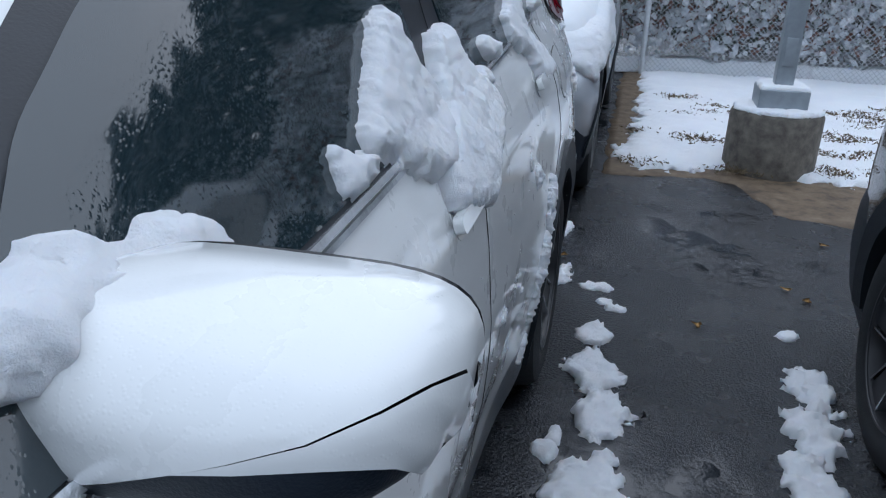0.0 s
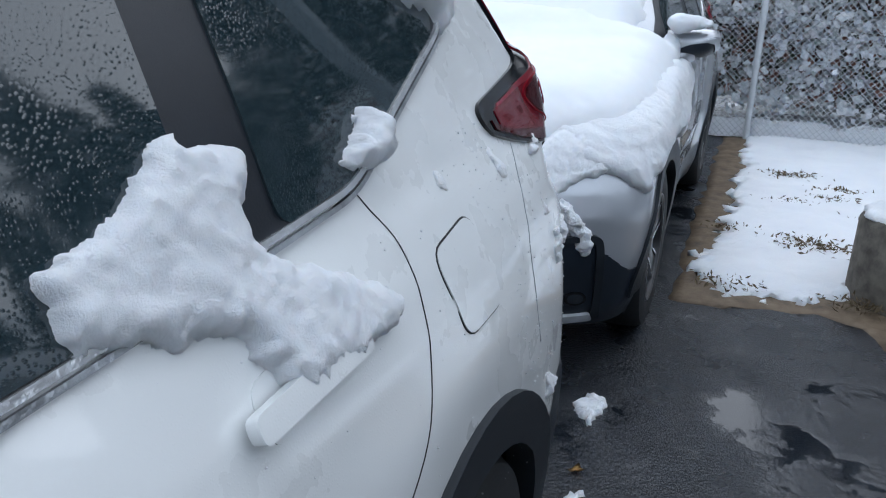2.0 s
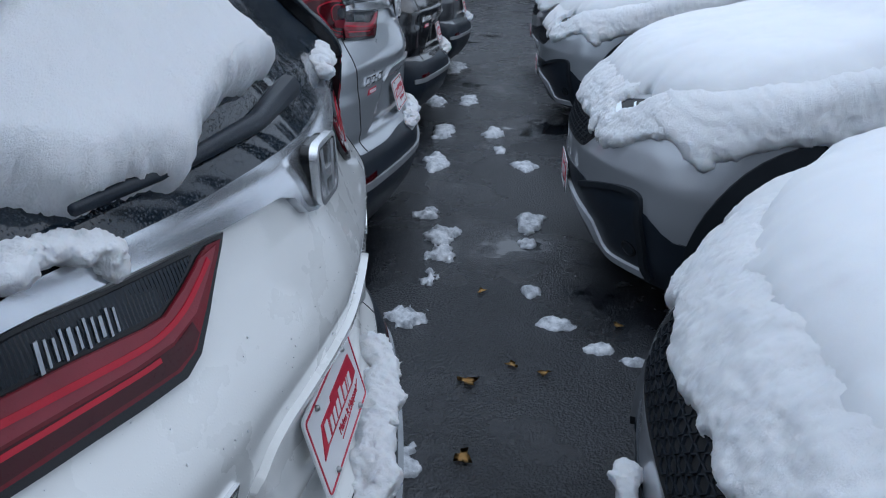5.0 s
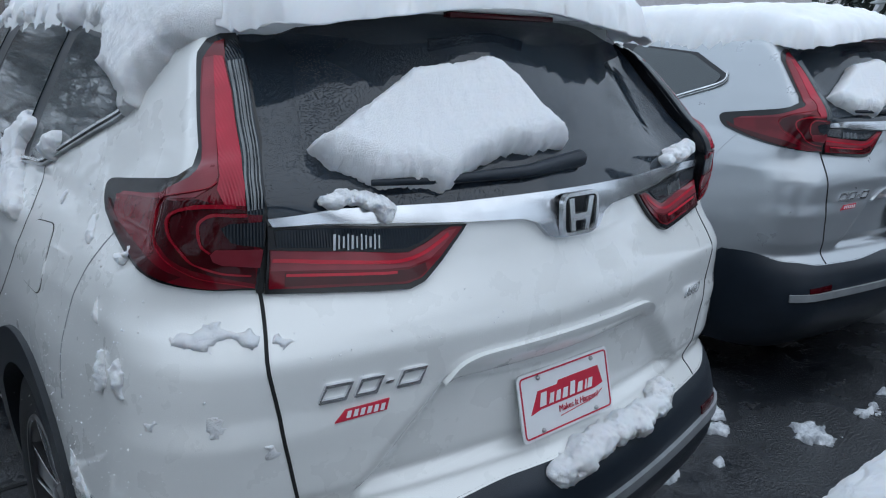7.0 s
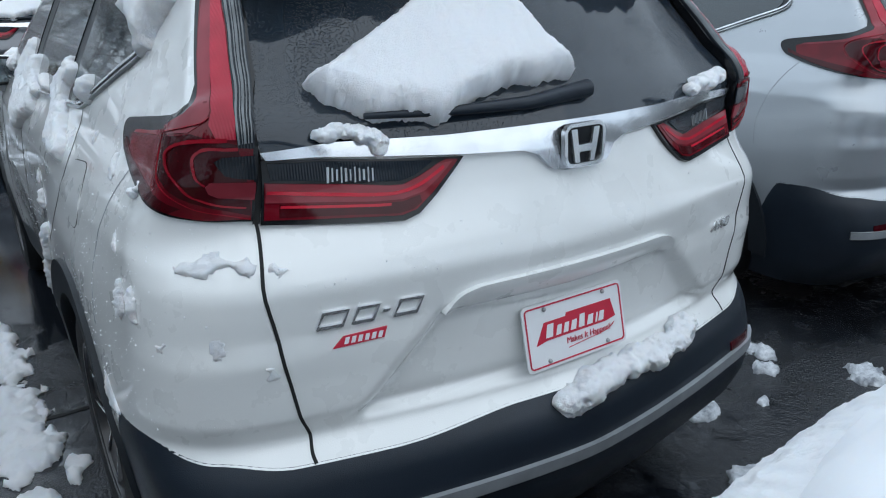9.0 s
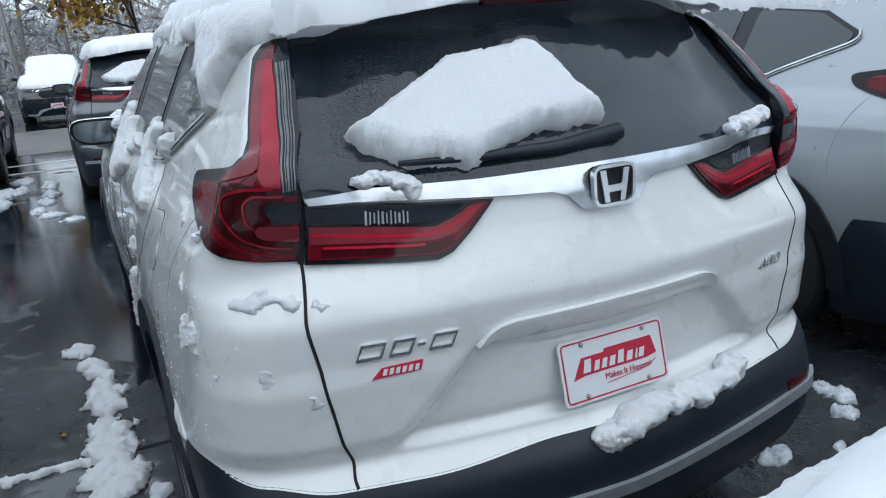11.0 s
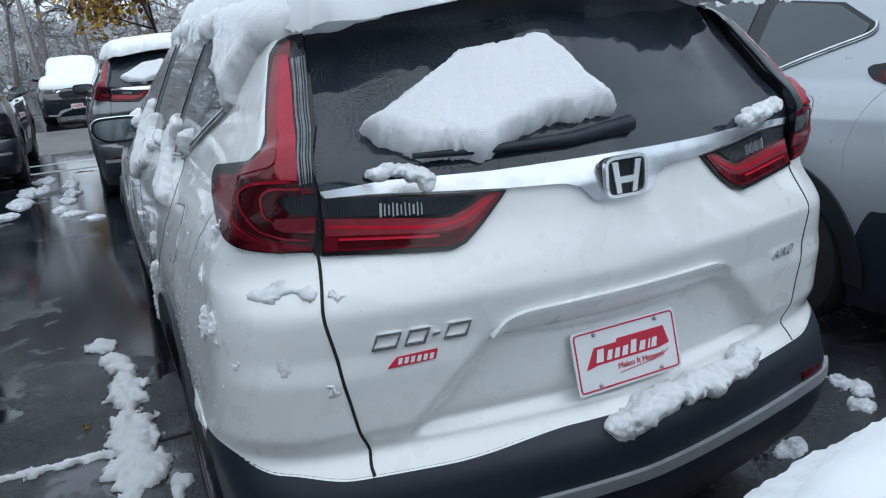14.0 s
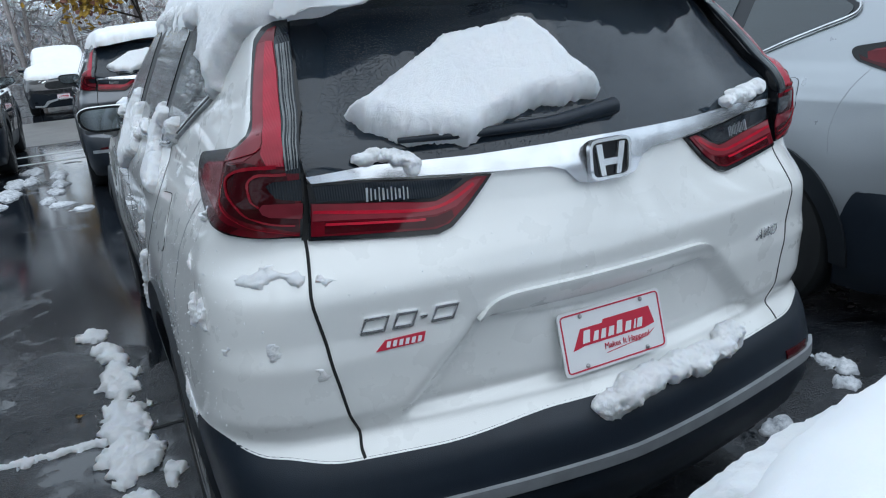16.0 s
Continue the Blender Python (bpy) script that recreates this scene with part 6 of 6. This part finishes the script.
M_WIRE = plain("galvanised_wire", (0.5, 0.52, 0.54), 0.45, 0.2)
FY = -5.95
fence = empty("chain_link_fence", pose(0, FY, 0))
tagged(fence, "galvanised chain link fence with snow on its mesh", "fence")
verts, faces = [], []
H, STEP = 2.0, 0.058
x = -13.0
while x < 5.0:
    for d in (-1, 1):
        x0, x1 = x, x + d * H
        k = len(verts)
        r = 0.0036
        for px, pz in ((x0, 0.02), (x1, H)):
            verts += [(px - r, r * d, pz), (px + r, r * d, pz), (px, -2 * r + r * d, pz)]
        faces += [(k, k + 1, k + 4, k + 3), (k + 1, k + 2, k + 5, k + 4), (k + 2, k, k + 3, k + 5)]
    x += STEP
mesh_ob = part("wire_mesh", (verts, faces), M_WIRE, fence, "diamond wire mesh", smooth=False)
tagged(mesh_ob, kind="stuff")
for px in (-10.2, -7.2, -4.2, -1.19, 1.8, 4.8):
    part("fence_post", lathe([(0.0, 0.03), (2.05, 0.03), (2.07, 0.02), (2.07, 0.0)], "z", 16), M_WIRE, fence).matrix_basis = pose(px, 0, 0)
part("top_rail", tube([(-13, 0, 2.0), (5, 0, 2.0)], 0.02, 8), M_WIRE, fence)
snow("fence_snow", pad([(-13, -0.12), (5, -0.12), (5, 0.1), (-13, 0.1)], flat(0.02), 0.17, 0.1, 0.06, 361, 0.05, 0.3, 4.0), "snow drifted against the foot of the fence", pose(0, FY - 0.14, 0))


M_STRAW = plain("dead_grass", (0.12, 0.09, 0.05), 0.8, vary=0.4)

# ---- shrubs and trees ----
def leaf_stuff(name, count, place, size, mats, seed, flatten=0.6):
    """Many small leaves or snow tufts, as one mesh."""
    rng = np.random.default_rng(seed)
    verts, faces, mi = [], [], []
    pts = place(rng, count)
    for i, p in enumerate(pts):
        s = size * (0.5 + rng.random())
        a = rng.normal(size=3)
        a /= np.linalg.norm(a)
        b = np.cross(a, rng.normal(size=3))
        b /= np.linalg.norm(b)
        c = np.cross(a, b)
        k = len(verts)
        verts += [tuple(p + a * s), tuple(p + b * s * flatten + c * s * 0.15), tuple(p - a * s), tuple(p - b * s * flatten + c * s * 0.15)]
        faces += [(k, k + 1, k + 2, k + 3)]
        mi.append(int(rng.random() * len(mats)))
    me = bpy.data.meshes.new(name)
    me.from_pydata(verts, [], faces)
    for m in mats:
        me.materials.append(m)
    me.polygons.foreach_set("material_index", mi)
    me.update()
    return new(name, me)


def grass_place(rng, n):
    k = n // 90
    c = np.stack([rng.uniform(-5.5, -1.2, k), -1.75 - 2.8 * rng.random(k) ** 1.5, np.full(k, 0.05)], 1)
    return np.repeat(c, 90, 0) + rng.normal(size=(k * 90, 3)) * [0.09, 0.045, 0.007]


grass = leaf_stuff("dead_grass", 9000, grass_place, 0.016, [M_STRAW, M_STRAW, M_DIRT], 17, 0.3)
tagged(grass, "dead grass and leaf litter poking through thin snow", "grass", kind="stuff")
M_RUSSET = plain("russet_leaf", (0.2, 0.085, 0.06), 0.7, vary=0.4)
M_GREENLEAF = plain("dark_green_leaf", (0.03, 0.045, 0.025), 0.7, vary=0.4)
M_BARK = plain("bark", (0.06, 0.05, 0.042), 0.9, grain=0.5, grain_scale=30, vary=0.3)
M_YELLOW = plain("yellow_leaf", (0.42, 0.26, 0.04), 0.7, vary=0.35)
M_PINE = plain("pine_needles", (0.014, 0.024, 0.018), 0.7, vary=0.4)
M_GREYTWIG = plain("grey_twigs", (0.38, 0.35, 0.345), 0.9, vary=0.3)


def hedge_place(rng, n):
    x = rng.uniform(-13, 5, n)
    y = FY - 0.45 - 2.2 * rng.random(n) ** 1.3
    top = 2.6 + 0.7 * np.sin(x * 0.9) + 0.4 * np.sin(x * 2.3)
    z = 0.25 + (top - 0.25) * rng.random(n) ** 0.8
    return np.stack([x, y, z], 1)


shrubs = leaf_stuff("shrub_bank", 42000, hedge_place, 0.055, [M_RUSSET, M_GREENLEAF, M_RUSSET, M_BARK], 5)
tagged(shrubs, "russet shrubs behind the fence", "shrub", kind="stuff")


def hedge_snow(rng, n):
    c = hedge_place(rng, n // 30)
    c[:, 1] += 0.15
    p = np.repeat(c, 30, 0)
    q = rng.normal(size=p.shape) * [0.16, 0.1, 0.09]
    return p + q


tufts = leaf_stuff("shrub_snow", 84000, hedge_snow, 0.045, [M_SNOW], 6, 0.8)
tagged(tufts, "snow lying on shrub twigs", "snow", kind="stuff")


def tree_mesh(seed, height, spread, kind):
    """A tapered trunk with limbs; returns the limb tubes and the tips."""
    rng = random.Random(seed)
    bm = bmesh.new()
    tips = []

    def limb(p, d, length, r, depth):
        pts, rad = [p], [r]
        q, dd = Vector(p), Vector(d)
        for k in range(4):
            dd = (dd + Vector((rng.uniform(-1, 1), rng.uniform(-1, 1), rng.uniform(-0.3, 0.6))) * 0.16).normalized()
            q = q + dd * length / 4
            pts.append(q.copy())
            rad.append(r * (1 - 0.2 * (k + 1)))
            if depth > 0 and k > 0:
                for _ in range(2 if depth > 1 else 2):
                    side = Vector((rng.uniform(-1, 1), rng.uniform(-1, 1), rng.uniform(-0.1, 0.7))).normalized()
                    limb(q.copy(), (dd * 0.5 + side).normalized(), length * rng.uniform(0.4, 0.6), r * 0.45, depth - 1)
        t = tube(pts, rad, 5)
        me = bpy.data.meshes.new("tmp")
        t.to_mesh(me)
        t.free()
        bm.from_mesh(me)
        bpy.data.meshes.remove(me)
        tips.extend(np.array(x) for x in pts[2:])
    limb(Vector((0, 0, 0)), Vector((0, 0, 1)), height, height * 0.017, 3 if kind != "bare" else 3)
    return bm, np.array(tips)


bare_bm, bare_tips = tree_mesh(3, 9.0, 3, "bare")
bare = empty("bare_tree", pose(-2.5, 36, 0))
tagged(bare, "bare winter tree with snow on its twigs", "tree", "trees beyond the lot")
part("trunk", bare_bm, M_GREYTWIG, bare)
sn = leaf_stuff("twig_snow", 7000, lambda rng, n: bare_tips[rng.integers(0, len(bare_tips), n)] + rng.normal(size=(n, 3)) * 0.16, 0.09, [M_SNOW, M_GREYTWIG], 8)
sn.parent = bare
tagged(sn, kind="stuff")


def twig_place(rng, n):
    x = rng.uniform(-45, 25, n)
    y = rng.uniform(44, 62, n)
    z = 10.0 * rng.random(n) ** 1.2 * (0.75 + 0.25 * np.sin(x * 0.7))
    return np.stack([x, y, z], 1)


twigs = leaf_stuff("bare_woods", 26000, twig_place, 0.7, [M_GREYTWIG, M_SNOW, M_GREYTWIG, M_SNOW, M_SNOW], 41, 0.07)
tagged(twigs, "bare grey winter woods with snow on the branches", "woods", kind="stuff")
rng2 = random.Random(12)
for k in range(14):
    copy_thing(bare, pose(-16 + 1.6 * k + rng2.uniform(-1, 1), 38 + rng2.uniform(-4, 8), 0, 0, 0, 70 * k))
yel_bm, yel_tips = tree_mesh(7, 6.5, 3, "leafy")
yel = empty("yellow_tree", pose(2.6, 34, -0.5))
tagged(yel, "tree with yellow autumn leaves", "tree", "trees beyond the lot")
part("trunk", yel_bm, M_BARK, yel)
cr = leaf_stuff("crown", 9000, lambda rng, n: yel_tips[rng.integers(0, len(yel_tips), n)] + rng.normal(size=(n, 3)) * [0.5, 0.5, 0.4], 0.13, [M_YELLOW, M_YELLOW, M_RUSSET], 9)
cr.parent = yel
copy_thing(yel, pose(5.6, 35, -0.5, 0, 0, 120))
copy_thing(yel, pose(9.0, 37, -0.5, 0, 0, 220))


def pine_tree(x, y, h, seed):
    e = empty("pine_tree", pose(x, y, 0))
    tagged(e, "tall dark pine dusted with snow", "tree", "dark pines")
    part("trunk", lathe([(0, 0.22), (h * 0.6, 0.12), (h, 0.02), (h, 0)], "z", 10), M_BARK, e)

    def place(rng, n):
        t = rng.random(n) ** 0.8
        z = h * (0.1 + 0.9 * t)
        tier = 0.65 + 0.35 * np.abs(np.sin(z * 2.4))
        r = h * 0.24 * (1 - t * 0.93) * np.sqrt(rng.random(n)) * tier
        a = rng.uniform(0, math.tau, n)
        return np.stack([r * np.cos(a), r * np.sin(a), z - r * 0.3], 1)
    c = leaf_stuff("crown", 4500, place, 0.32, [M_PINE, M_PINE, M_PINE, M_PINE, M_SNOW], seed, 0.35)
    c.parent = e
    return e


pine = pine_tree(-27, 3, 15.0, 21)
rng3 = random.Random(5)
for k in range(11):
    a = radians(150 + 6.5 * k)
    dist = 29 + rng3.uniform(-3, 9)
    copy_thing(pine, pose(dist * math.cos(a), 2 + dist * math.sin(a), 0, 0, 0, 55 * k) @ Matrix.Scale(rng3.uniform(0.8, 1.2), 4))
for k in range(9):
    a = radians(208 + 6.5 * k)
    dist = 20 + rng3.uniform(-2, 5)
    copy_thing(pine, pose(dist * math.cos(a), 1 + dist * math.sin(a), 0, 0, 0, 35 * k) @ Matrix.Scale(rng3.uniform(0.75, 1.05), 4))
for k in range(9):
    copy_thing(pine, pose(16 + 5 * k + rng3.uniform(-1, 1), -20 + rng3.uniform(-3, 3), 0, 0, 0, 40 * k))

wood = plain("far_wood", (0.5, 0.485, 0.5), 0.95, vary=0.4)
verts, faces = [], []
N = 900
for k in range(N):
    a = k * math.tau / N
    # raised towards +x, out of view, to cut the sky mirrored in the lane
    hh = 3.5 + 7 * max(0.0, math.cos(a)) + 1.5 * fbm(np.array([k * 0.21]), np.array([0.0]), 0.0, 4, 77)[0] * 2 + 1.2 * fbm(np.array([k * 1.3]), np.array([3.0]), 0.0, 3, 78)[0]
    for z in (-0.2, hh):
        verts.append((75 * math.cos(a), 75 * math.sin(a), z))
for k in range(N):
    j = (k + 1) % N
    faces.append((2 * k, 2 * j, 2 * j + 1, 2 * k + 1))
# unseen pines added at the +x end to block sky reflected in the asphalt
for k in range(8):
    copy_thing(pine, pose(32 + rng3.uniform(-3, 5), -14 + 4 * k, 0, 0, 0, 50 * k) @ Matrix.Scale(rng3.uniform(0.7, 1.0), 4))
backdrop = part("backdrop", (verts, faces), wood, smooth=False)
tagged(backdrop, "grey winter woods in the distance", "woods", kind="structure")
